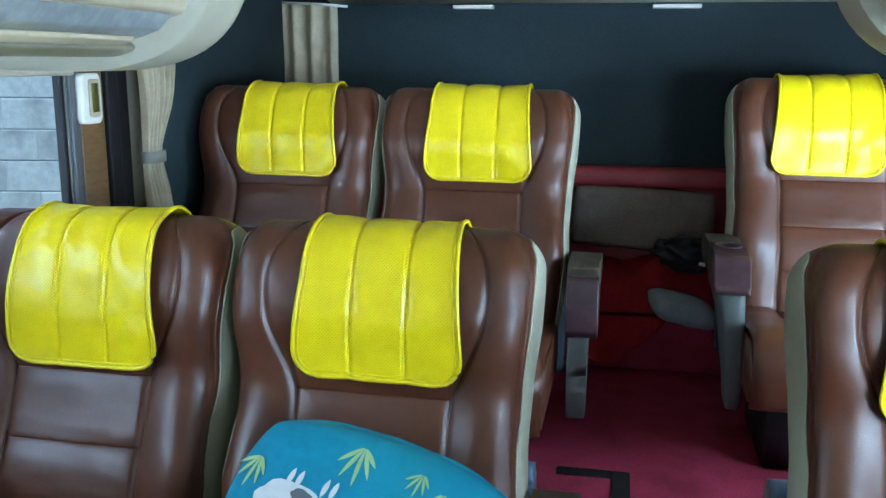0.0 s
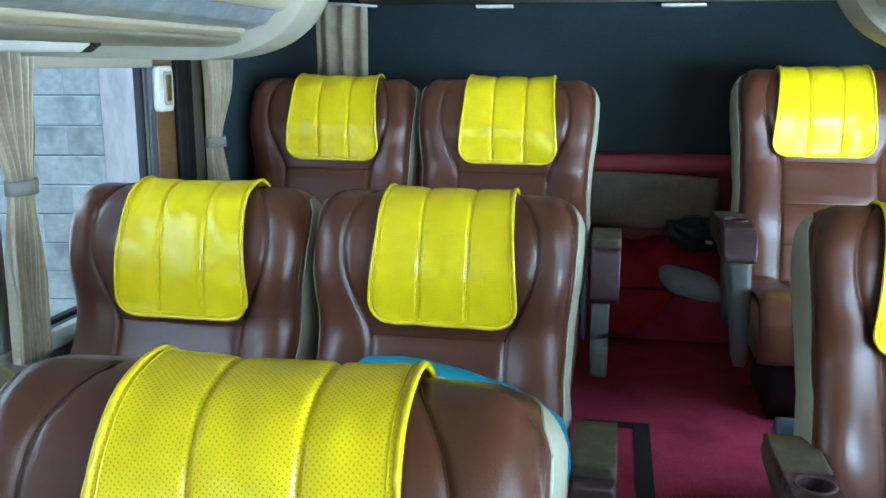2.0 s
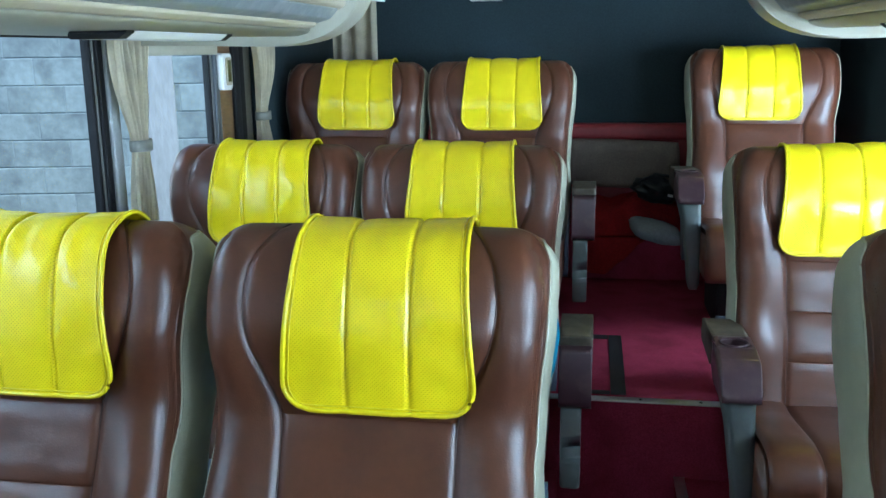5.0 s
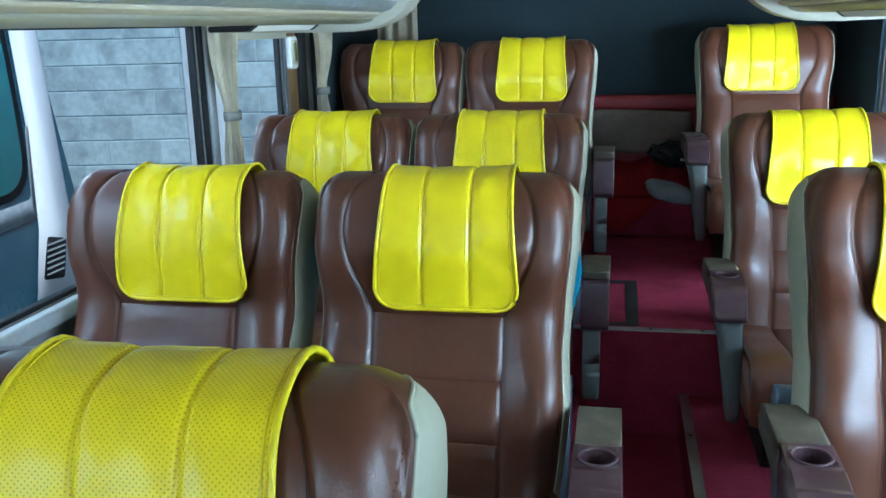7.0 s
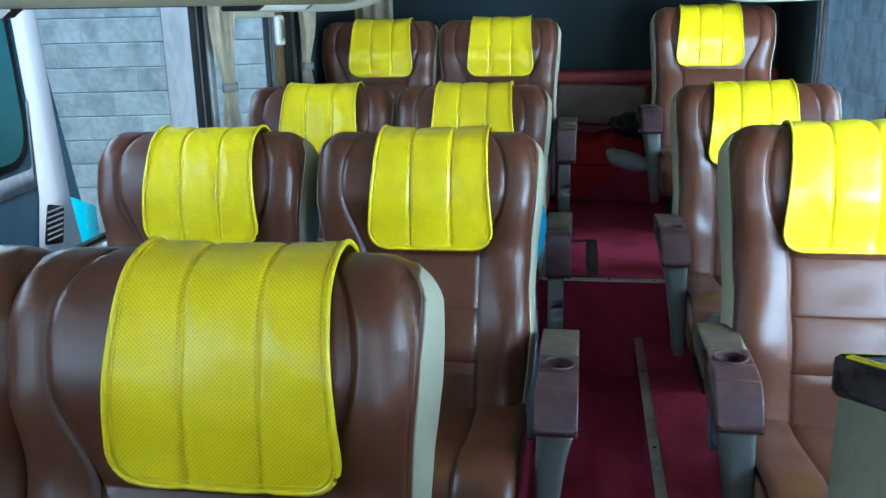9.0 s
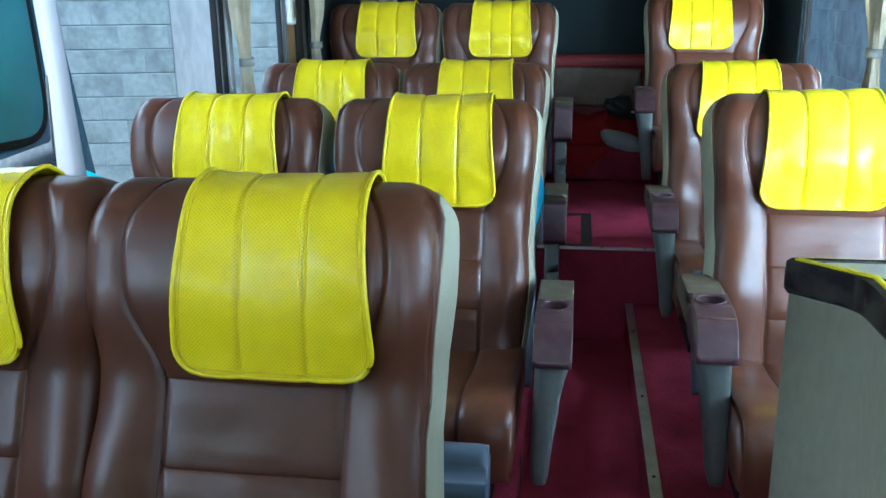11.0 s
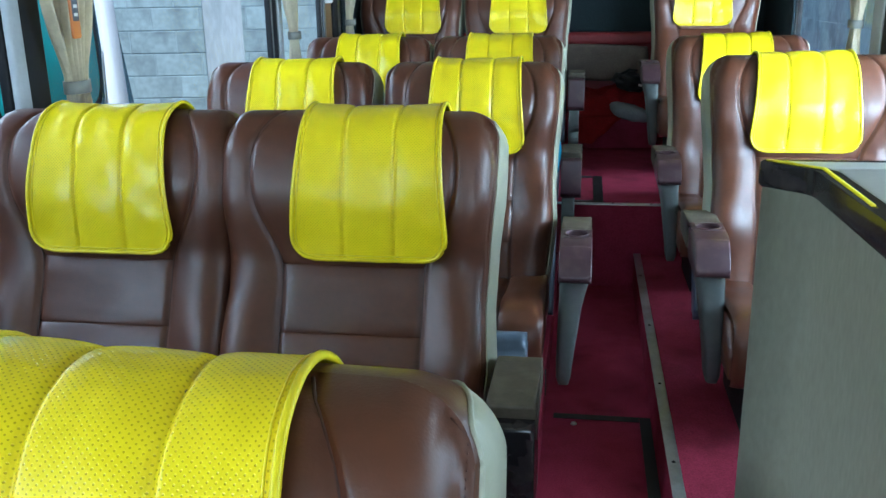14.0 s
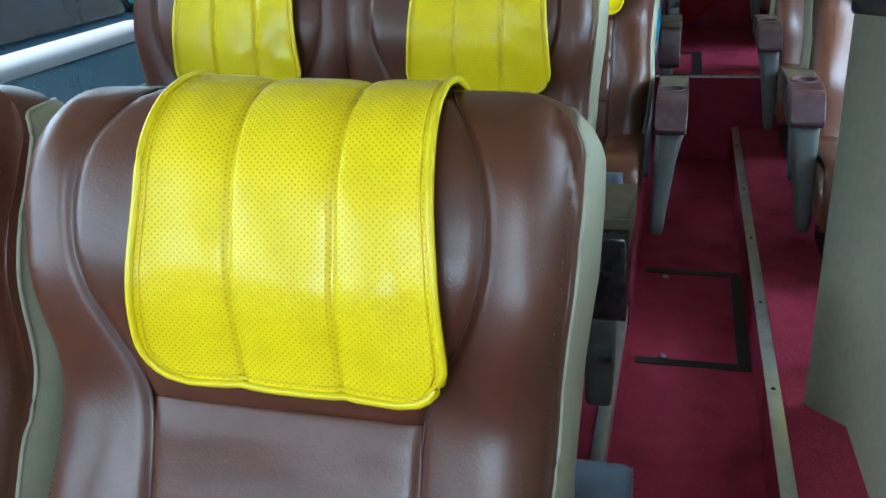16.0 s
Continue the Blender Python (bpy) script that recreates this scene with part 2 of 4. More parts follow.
def box_bm(x0, x1, y0, y1, z0, z1, bevel=0.004, seg=2):
    bm = bmesh.new()
    m = Matrix.Translation(((x0 + x1) / 2, (y0 + y1) / 2, (z0 + z1) / 2)) @ Matrix.Diagonal((x1 - x0, y1 - y0, z1 - z0, 1))
    bmesh.ops.create_cube(bm, size=1, matrix=m)
    if bevel:
        bmesh.ops.bevel(bm, geom=bm.edges[:], offset=bevel, segments=seg, affect="EDGES", profile=0.6)
    return bm


def box(name, dims, material, parent=None, bevel=0.004, label="", seg=2):
    ob = part(name, box_bm(*dims, bevel, seg), material, parent, label, flat=bevel <= 0)
    return ob


def grid_bm(fn, nu, nv, bm=None, closed_u=False):
    """A sheet of quads over fn(s, t), with its plan in metres as UV when fn gives it."""
    bm = bm or bmesh.new()
    uv = bm.loops.layers.uv.verify()
    rows, plan = [], {}
    for j in range(nv + 1):
        row = []
        for i in range(nu + (0 if closed_u else 1)):
            p = fn(i / nu, j / nv)
            v = bm.verts.new(p[:3])
            plan[v] = (p[3], p[4]) if len(p) > 3 else (i / nu, j / nv)
            row.append(v)
        rows.append(row)
    for j in range(nv):
        n = len(rows[j])
        for i in range(n if closed_u else n - 1):
            f = bm.faces.new((rows[j][i], rows[j][(i + 1) % n], rows[j + 1][(i + 1) % n], rows[j + 1][i]))
            for lp in f.loops:
                lp[uv].uv = plan[lp.vert]
    return bm


def tube_bm(pts, r, n=8, closed=False, bm=None):
    bm = bm or bmesh.new()
    pts = [Vector(p) for p in pts]
    rings = []
    m = len(pts)
    for k, p in enumerate(pts):
        a = pts[(k - 1) % m] if (closed or k > 0) else p
        b = pts[(k + 1) % m] if (closed or k < m - 1) else p
        d = (b - a).normalized()
        up = Vector((0, 0, 1)) if abs(d.z) < 0.9 else Vector((1, 0, 0))
        e = d.cross(up).normalized()
        f = e.cross(d).normalized()
        rr = r(k / max(1, m - 1)) if callable(r) else r
        rings.append([bm.verts.new(p + (e * math.cos(q) + f * math.sin(q)) * rr) for q in (2 * math.pi * i / n for i in range(n))])
    for k in range(m if closed else m - 1):
        a, b = rings[k], rings[(k + 1) % m]
        for i in range(n):
            bm.faces.new((a[i], a[(i + 1) % n], b[(i + 1) % n], b[i]))
    if not closed:
        bm.faces.new(rings[0][::-1])
        bm.faces.new(rings[-1])
    return bm


def prism_bm(profile, a0, a1, axis="x", bevel=0.004, seg=2):
    """A side outline drawn out along one axis, with rounded edges. The outline is (y, z) for x, (x, z) for y, (x, y) for z."""
    bm = bmesh.new()

    def place(p, a):
        return {"x": (a, p[0], p[1]), "y": (p[0], a, p[1]), "z": (p[0], p[1], a)}[axis]
    lo = [bm.verts.new(place(p, a0)) for p in profile]
    hi = [bm.verts.new(place(p, a1)) for p in profile]
    n = len(profile)
    bm.faces.new(lo[::-1])
    bm.faces.new(hi)
    for i in range(n):
        bm.faces.new((lo[i], lo[(i + 1) % n], hi[(i + 1) % n], hi[i]))
    if bevel:
        caps = [e for e in bm.edges if (e.verts[0] in lo) == (e.verts[1] in lo)]
        bmesh.ops.bevel(bm, geom=caps, offset=bevel, segments=seg, affect="EDGES", profile=0.6)
    return bm


def rounded(points, radius, steps=6):
    """A closed outline with its corners rounded."""
    out = []
    n = len(points)
    for i in range(n):
        p0, p1, p2 = (Vector(points[(i + k) % n]) for k in (-1, 0, 1))
        r = radius[i] if isinstance(radius, (list, tuple)) else radius
        a = p1 + (p0 - p1).normalized() * min(r, (p0 - p1).length * 0.49)
        b = p1 + (p2 - p1).normalized() * min(r, (p2 - p1).length * 0.49)
        for k in range(steps + 1):
            s = k / steps
            q = a * (1 - s) ** 2 + p1 * 2 * s * (1 - s) + b * s ** 2
            out.append(tuple(q))
    return out


# ---- shell of the coach: floor, platforms, walls, ceiling ----
XL, XR = -1.28, 1.20           # inner faces of the side walls
AISLE_L, AISLE_R = -0.03, 0.33
DECK, REAR_DECK, STEP_Y, BACK_Y = 0.17, 0.41, 2.445, 4.34
FRONT_Y, CEIL = -4.6, 1.80

tagged(box("floor", (XL - 0.06, XR + 0.06, FRONT_Y - 0.06, BACK_Y + 0.06, -0.06, 0.0), CARPET, bevel=0), "dark red carpeted aisle floor of the coach", "floor", kind="structure")
tagged(box("platform_1", (XL, AISLE_L, -0.62, STEP_Y, 0.0, DECK), CARPET, bevel=0.006), "red carpeted raised platform under the paired seats", "platform", kind="structure")
tagged(box("platform_2", (XL, AISLE_L, FRONT_Y, -0.625, 0.0, DECK - 0.055), CARPET, bevel=0.006), "lower red carpeted platform under the front pair", "platform", kind="structure")
tagged(box("platform_3", (AISLE_R, XR, FRONT_Y, STEP_Y, 0.0, DECK), CARPET, bevel=0.006), "red carpeted raised platform under the single seats", "platform", kind="structure")
tagged(box("platform_4", (XL, XR, STEP_Y + 0.002, BACK_Y, 0.0, REAR_DECK), CARPET, bevel=0.006), "red carpeted rear deck, one step up", "platform", kind="structure")


def trim_strip(name, dims, material, label, screws=()):
    ob = box(name, dims, material, bevel=0.0015)
    tagged(ob, label, "trim", kind="structure")
    for x, y, z in screws:
        bm = bmesh.new()
        bmesh.ops.create_cone(bm, cap_ends=True, segments=10, radius1=0.006, radius2=0.004, depth=0.003, matrix=Matrix.Translation((x, y, z)))
        part("screw", bm, BLACK, ob)
    return ob


trim_strip("trim_1", (AISLE_R - 0.004, AISLE_R + 0.030, -1.9, STEP_Y - 0.004, DECK + 0.001, DECK + 0.005), ALU, "worn aluminium edging strip along the aisle",
           [(AISLE_R + 0.013, y, DECK + 0.006) for y in (-0.6, 0.0, 0.48, 0.98, 1.5, 2.1)])
trim_strip("trim_2", (AISLE_L - 0.03, 0.47, STEP_Y - 0.006, STEP_Y + 0.030, REAR_DECK + 0.001, REAR_DECK + 0.006), ALU, "worn aluminium nosing on the rear step",
           [(x, STEP_Y + 0.012, REAR_DECK + 0.007) for x in (0.03, 0.22, 0.40)])
trim_strip("trim_3", (AISLE_L - 0.028, AISLE_L + 0.004, -1.9, 0.40, DECK - 0.05, DECK + 0.006), ALU, "worn aluminium rail along the platform edge")
for name, dims in (("tape_1", (0.0, 0.289, 1.035, 1.070, 0.001, 0.003)), ("tape_2", (0.0, 0.289, 0.375, 0.410, 0.001, 0.003)),
                   ("tape_3", (0.290, 0.327, 0.375, 1.070, 0.001, 0.003)),
                   ("tape_4", (0.130, 0.178, 2.50, 3.10, REAR_DECK + 0.001, REAR_DECK + 0.003)),
                   ("tape_5", (-0.02, 0.128, 3.055, 3.10, REAR_DECK + 0.001, REAR_DECK + 0.003)),
                   ("tape_6", (-0.02, 0.128, 2.50, 2.53, REAR_DECK + 0.001, REAR_DECK + 0.003)),
                   ("tape_7", (AISLE_L - 0.002, AISLE_L + 0.003, 1.02, 1.055, 0.09, 0.172)),
                   ("tape_8", (AISLE_L - 0.032, AISLE_L + 0.006, 0.42, 0.455, 0.10, 0.177))):
    tagged(box(name, dims, TAPE, bevel=0), "strip of black tape round a floor hatch", "tape", kind="structure")
for x, y in ((0.070, 1.000), (0.080, 0.425)):
    bm = bmesh.new()
    bmesh.ops.create_cone(bm, cap_ends=True, segments=14, radius1=0.011, radius2=0.008, depth=0.005, matrix=Matrix.Translation((x, y, 0.0035)))
    tagged(part("hatch_screw", bm, ALU), "round metal screw in the carpeted floor hatch", "screw", "hatch screws")


def side_wall(name, x0, x1, openings, label, material=WALLP):
    """A side wall with window openings cut through, built of butted lengths."""
    y = FRONT_Y
    holder = thing(name, label, "wall")
    holder["kind"] = "structure"
    for a, b, lo, hi in openings + [(BACK_Y, BACK_Y, 0, 0)]:
        if a - y > 0.001:
            box("wall_panel", (x0, x1, y, a, 0.0, CEIL), material, holder, bevel=0)
        if b > a:
            box("wall_panel", (x0, x1, a, b, 0.0, lo), material, holder, bevel=0)
            box("wall_panel", (x0, x1, a, b, hi, CEIL), material, holder, bevel=0)
        y = b
    return holder


LEFT = [(-3.9, 0.225, 0.86, 1.53), (0.355, 2.085, 0.86, 1.53), (2.17, 2.845, 0.86, 1.50)]
RIGHT = [(-3.9, 1.86, 0.86, 1.53), (2.08, 3.50, 0.86, 1.53)]
side_wall("wall_left", XL - 0.03, XL, LEFT, "grey panelled side wall of the coach with window openings")
side_wall("wall_right", XR, XR + 0.03, RIGHT, "grey panelled side wall of the coach with window openings")
tagged(box("wall_rear", (XL, XR, BACK_Y, BACK_Y + 0.06, 0.0, CEIL), NAVY, bevel=0), "rear wall lined in dark navy felt", "wall", kind="structure")
tagged(box("wall_lining_left", (XL + 0.002, XL + 0.016, 3.20, BACK_Y, REAR_DECK, CEIL), NAVY, bevel=0.003), "dark navy felt lining at the rear corner", "wall", kind="structure")
tagged(box("wall_lining_right", (XR - 0.016, XR - 0.002, 3.52, BACK_Y, REAR_DECK, CEIL), NAVY, bevel=0.003), "dark navy felt lining at the rear corner", "wall", kind="structure")
front = thing("wall_front", "coach front with a wide windscreen opening", "wall")
front["kind"] = "structure"
box("wall_panel", (XL, XR, FRONT_Y - 0.06, FRONT_Y, 0.0, 0.8), WALLP, front, bevel=0)
box("wall_panel", (XL, XR, FRONT_Y - 0.06, FRONT_Y, 1.75, CEIL), WALLP, front, bevel=0)


def ceiling():
    def fn(s, t):
        x = lerp(XL - 0.06, XR + 0.06, s)
        return (x, lerp(FRONT_Y - 0.06, BACK_Y + 0.06, t), CEIL + 0.10 * (1 - (2 * s - 1) ** 2))
    bm = grid_bm(fn, 24, 2)
    bmesh.ops.solidify(bm, geom=bm.faces[:], thickness=0.04)
    return tagged(part("ceiling", bm, CREAM), "cream plastic coach ceiling, gently arched", "ceiling", kind="structure")


ceiling()
# cream cornice over the rear wall
tagged(part("cornice", prism_bm(rounded([(BACK_Y - 0.001, 1.725), (BACK_Y - 0.10, 1.74), (BACK_Y - 0.16, 1.80), (BACK_Y - 0.16, 1.92), (BACK_Y - 0.001, 1.92)], 0.03), -1.05, XR - 0.02, "x", 0)
                , CREAM), "cream plastic cornice above the rear wall", "trim", kind="structure")


def window(n, x, a, b, lo, hi, side):
    w = thing("window_%d" % n, "coach window in a grey frame with black rubber seals", "window")
    w["kind"] = "structure"
    pane = box("pane", (x + 0.012, x + 0.016, a, b, lo, hi), GLASS, w, bevel=0)
    pane.visible_shadow = False
    f = 0.012
    for nm, dims in (("window_frame", (min(x, x + 0.026) + 0.0, x + 0.026, a, a + f, lo, hi)), ("window_frame", (x, x + 0.026, b - f, b, lo, hi)),
                     ("window_frame", (x, x + 0.026, a + f, b - f, lo, lo + f)), ("window_frame", (x, x + 0.026, a + f, b - f, hi - f, hi))):
        box(nm, dims, BLACK, w, bevel=0.004)
    return w


for i, (a, b, lo, hi) in enumerate(LEFT):
    window(i + 1, XL - 0.029, a, b, lo, hi, 1)
for i, (a, b, lo, hi) in enumerate(RIGHT):
    window(i + 4, XR + 0.003, a, b, lo, hi, -1)


def pillar(n, x0, x1, y0, y1, z0, z1, material, label):
    tagged(box("pillar_%d" % n, (x0, x1, y0, y1, z0, z1), material, bevel=0.006), label, "pillar", kind="structure")


pillar(1, XL, XL + 0.012, 2.087, 2.117, 0.80, 1.56, BLACK, "black rubber covered window pillar")
pillar(2, XL, XL + 0.020, 2.119, 2.167, 0.80, 1.56, FRAME, "grey painted window pillar")
pillar(3, XL, XL + 0.020, 0.215, 0.262, 0.80, 1.56, FRAME, "grey painted window pillar")
pillar(4, XL, XL + 0.014, 0.264, 0.352, 0.80, 1.56, BLACK, "black rubber covered window pillar")
pillar(5, XL, XL + 0.012, 2.847, 2.885, 0.80, 1.53, DARK_FRAME, "grey aluminium window post")
pillar(6, XL, XL + 0.010, 2.887, 2.998, 0.60, 1.56, WOOD, "wood grain laminate panel with two screws")
pillar(7, XL, XL + 0.022, 3.000, 3.055, 0.60, 1.56, BLACK, "black rubber edging on the side wall")
pillar(8, XL, XL + 0.012, 3.057, 3.120, 0.60, 1.56, BLACK, "black rubber strip on the side wall")
pillar(9, XR - 0.014, XR, 1.86, 1.955, 0.80, 1.56, BLACK, "black rubber covered window pillar")
pillar(10, XR - 0.020, XR, 1.957, 2.078, 0.80, 1.56, FRAME, "grey painted window pillar")
tagged(box("trim_4", (XL, XL + 0.03, 2.17, 2.845, 1.47, 1.53), CREAM, bevel=0.006), "cream trim above the rear window", "trim", kind="structure")
tagged(box("sill_1", (XL, XL + 0.035, FRONT_Y, 3.19, 0.815, 0.858), FRAME, bevel=0.008), "grey window sill along the coach wall", "sill", kind="structure")
tagged(box("sill_2", (XR - 0.035, XR, FRONT_Y, 3.51, 0.815, 0.858), FRAME, bevel=0.008), "grey window sill along the coach wall", "sill", kind="structure")


# ---- seats ----
TILT = radians(17)
TOP = 0.735
PIV_Y, PIV_Z = -0.25, 0.317



def back_point(u, v, w):
    return (u, PIV_Y + v * math.sin(TILT) - w * math.cos(TILT), PIV_Z + v * math.cos(TILT) + w * math.sin(TILT))


def depth(v):
    """Depth of the rounded back of the shell."""
    return table([0.0, 0.30, 0.50, 0.60, 0.67, 0.71, 0.735], [-0.150, -0.205, -0.235, -0.218, -0.180, -0.142, -0.105], v)


def half_width(v):
    return table([-0.06, 0.10, 0.22, 0.34, 0.46, 0.58, 0.68, 0.74], [0.254, 0.273, 0.282, 0.274, 0.278, 0.289, 0.292, 0.292], v)


def inner(v):
    """Half the width of the middle panels; the head panel swells out and closes in again under its cover."""
    return table([0, 0.38, 0.41, 0.44, 0.48, 0.52, 0.56, 0.59, 0.62, 0.65, 0.68, 0.705, 0.735],
                 [0.150, 0.150, 0.153, 0.163, 0.183, 0.201, 0.211, 0.214, 0.213, 0.208, 0.198, 0.184, 0.160], v)


CORNER_U, CORNER_V = 0.066, 0.062


def top_at(u):
    crest = TOP - 0.004 * (u / 0.29) ** 2
    a = (abs(u) - (0.292 - CORNER_U)) / CORNER_U
    return crest if a <= 0 else crest - CORNER_V * (1 - math.sqrt(max(0.0, 1 - a * a)))


def front_w(u, v):
    """Depth of the seat back's front face: a lumbar swell, a waist under the head, a full head."""
    b, hw, au = inner(v), half_width(v), abs(u)
    centre = -0.010 + 0.022 * math.exp(-((v - 0.18) / 0.12) ** 2) + 0.046 * smooth(0.39, 0.57, v) - 0.010 * smooth(0.60, 0.72, v)
    w = centre
    if au > b:
        s = (au - b) / max(0.01, hw - b)
        amp = (0.028 + 0.010 * math.cos((v - 0.60) * 2 * math.pi / 0.36)) * lerp(1.0, 0.35, smooth(0.46, 0.60, v))
        w += amp * smooth(-0.15, 0.95, s) - amp * smooth(-0.15, 0.95, 0.0)
    rs, rt = lerp(0.088, 0.070, smooth(0.55, 0.68, v)), 0.090
    es = max(0.0, 1 - (hw - au) / rs)
    et = max(0.0, 1 - (top_at(u) - v) / rt)
    e = min(1.0, (es ** 2.3 + et ** 2.3) ** (1 / 2.3))
    drop = lerp(0.056, 0.082, et / (es + et + 0.001))
    return w - drop * (1 - math.sqrt(max(0.0, 1 - e * e))), e


def ease(s):
    return 0.5 - 0.5 * math.cos(math.pi * s)


def crease(d):
    """The dip of the leather beside a sewn seam."""
    return 0.0052 * math.exp(-(d / 0.0065) ** 2) + 0.0012 * math.exp(-(d / 0.02) ** 2)


def bolster_bm(side):
    def fn(s, t):
        v0 = lerp(-0.05, TOP, t)
        u = lerp(inner(v0), half_width(v0), ease(s))
        v = -0.05 + t * (top_at(u) + 0.05)
        w, e = front_w(u, v)
        w -= crease(u - inner(v0))
        w += 0.0022 * noise.noise((u * 14 * side, v * 9, 3.1)) + 0.0010 * noise.noise((u * 40 * side, v * 16, 8.1)) * (1 - e)
        return (*back_point(u * side, v, w), u, v)
    return grid_bm(fn, 24, 54)


def centre_bm(v0, v1, head=False, puff=0.006):
    def fn(s, t):
        v = lerp(v0, v1, t if head and t > 0.5 else ease(t))
        h = inner(v)
        u = lerp(-h, h, ease(s))
        w, e = front_w(u, v)
        w -= crease(h - abs(u))
        dv = (v - v0) if head else min(v - v0, v1 - v)
        w += puff * (min(1.0, dv / 0.03) ** 0.5 - 1)
        w += 0.002 * noise.noise((u * 12, v * 12, 7.7)) + 0.0012 * noise.noise((u * 9, v * 45, 2.2))
        return (*back_point(u, v, w), u, v)
    return grid_bm(fn, 40, 24)


def panel_seam_bm(side):
    """The dark sewn line between the middle panels and a bolster."""
    pts = []
    for k in range(71):
        v = lerp(-0.04, TOP - 0.004, k / 70)
        u = inner(v)
        pts.append(back_point(u * side, v, front_w(u, v)[0] - 0.0072))
    return tube_bm(pts, 0.0016, 6)


def rim_path(n=48):
    """The outline of the seat back in its own plane, up one side, over the top and down the other."""
    side = []
    for k in range(n + 1):
        v0 = lerp(-0.05, TOP, k / n)
        u = half_width(v0)
        side.append((u, -0.05 + (top_at(u) + 0.05) * k / n))
    u_end = side[-1][0]
    corner = [(u, top_at(u)) for u in (u_end - CORNER_U * (1 - math.cos(q)) for q in (math.pi / 2 * i / 18 for i in range(1, 19)))]
    across = [lerp(corner[-1][0], -corner[-1][0], k / 24) for k in range(1, 24)]
    half = side + corner
    return half + [(u, top_at(u)) for u in across] + [(-u, v) for u, v in half[::-1]]


def shell_bm(leather):
    """The sides and the top of the backrest: leather wraps over the top and a little round the sides, cream vinyl closes the rest."""
    path = rim_path()
    m = len(path)
    fs = [0.0, 0.06, 0.18, 0.36, 0.55, 0.74, 0.90, 0.975, 1.0, 1.0]
    outs = [0.0, 0.004, 0.008, 0.012, 0.013, 0.011, 0.003, -0.009, -0.027, -0.032]
    rows = 5 if leather else 16

    def fn(s, t):
        i = int(round(s * (m - 1)))
        (u, v), a, b = path[i], path[max(i - 1, 0)], path[min(i + 1, m - 1)]
        du, dv = b[0] - a[0], b[1] - a[1]
        n = math.hypot(du, dv) or 1
        nu, nv = dv / n, -du / n
        seam = lerp(1.0, 7.2, smooth(0.45, 0.98, abs(nv)))
        k = lerp(0.0, seam, t) if leather else lerp(seam, 8.5, t)
        out, f = table(range(10), outs, k), table(range(10), fs, k)
        if not leather:
            out += 0.003 * smooth(0.0, 0.15, t) * smooth(1.0, 0.8, t)
        out *= lerp(1.0, 0.25, abs(nv)) if out > 0 else 1.0
        w = lerp(front_w(u, min(v, top_at(u)))[0], depth(v), f)
        return (*back_point(u + nu * out, v + nv * out, w), i * 0.01, t * 0.1)
    bm = grid_bm(fn, m - 1, rows)
    if not leather:
        bm.verts.ensure_lookup_table()
        last = [bm.verts[rows * m + i] for i in range(m)]
        for i in range(m // 2 - 1):
            bm.faces.new((last[i], last[i + 1], last[m - 2 - i], last[m - 1 - i]))
    return bm


def seam_path():
    """The seam between the leather and the cream vinyl down both sides."""
    bm = shell_bm(True)
    bm.verts.ensure_lookup_table()
    m = len(rim_path())
    pts = [bm.verts[5 * m + i].co.copy() for i in range(m)]
    bm.free()
    return pts


def outline(n=70, inset=0.0, lift=0.0):
    pts = []
    for k in range(n + 1):
        v0 = lerp(0.0, TOP, k / n)
        u = half_width(v0) - inset
        v = (top_at(u) + 0.0) * k / n
        pts.append((u, v))
    right = [(u, v) for u, v in pts]
    top = [(lerp(right[-1][0], -right[-1][0], k / 30)) for k in range(1, 30)]
    path = right + [(u, top_at(u) - inset) for u in top] + [(-u, v) for u, v in right[::-1]]
    return [back_point(u, v, front_w(u, v)[0] + lift) for u, v in path]


def stitches_bm():
    """Short threads beside the outer seam."""
    pts = [Vector(p) for p in outline(230, 0.006, 0.0010)]
    bm = bmesh.new()
    for k in range(0, len(pts) - 1, 2):
        a, b = pts[k], pts[k] + (pts[k + 1] - pts[k]) * 0.75
        if (b - a).length < 0.03 and a.z < 0.985:
            tube_bm([a, b], 0.0006, 4, bm=bm)
    return bm


CUSHION = [(-0.20, 0.318), (-0.32, 0.322), (-0.47, 0.343), (-0.60, 0.358), (-0.668, 0.350), (-0.696, 0.318), (-0.700, 0.250), (-0.692, 0.190), (-0.675, 0.172)]


def cushion_curve(t):
    x = t * (len(CUSHION) - 1)
    i = min(int(x), len(CUSHION) - 2)
    f = x - i
    p0, p1, p2, p3 = (CUSHION[min(max(i + k, 0), len(CUSHION) - 1)] for k in (-1, 0, 1, 2))
    return tuple(0.5 * (2 * b + (c - a) * f + (2 * a - 5 * b + 4 * c - d) * f * f + (3 * b - a - 3 * c + d) * f ** 3) for a, b, c, d in zip(p0, p1, p2, p3))


def cushion_bm(u0, u1, lift, crown):
    """One panel of the seat cushion, from its rear edge over the front roll."""
    def fn(s, t):
        y, z = cushion_curve(t)
        e = ease(s)
        u = lerp(u0, u1, e)
        h = lift + crown * math.sqrt(4 * e * (1 - e)) - 0.006 * math.exp(-(min(e, 1 - e) * (u1 - u0) / 0.008) ** 2)
        h += 0.003 * noise.noise((u * 14, y * 10, 1.7)) + 0.0015 * noise.noise((u * 50, y * 18, 5.7))
        nz = 1 - smooth(0.45, 0.68, t)
        return (u, y - h * (1 - nz), z + h * nz, u, t * 0.6)
    return grid_bm(fn, 16, 34)


def cushion_seam_bm(u):
    """The dark sewn line between two panels of the cushion."""
    return tube_bm([(u, y - 0.001, z + 0.001) for y, z in (cushion_curve(k / 40) for k in range(41))], 0.0018, 6)


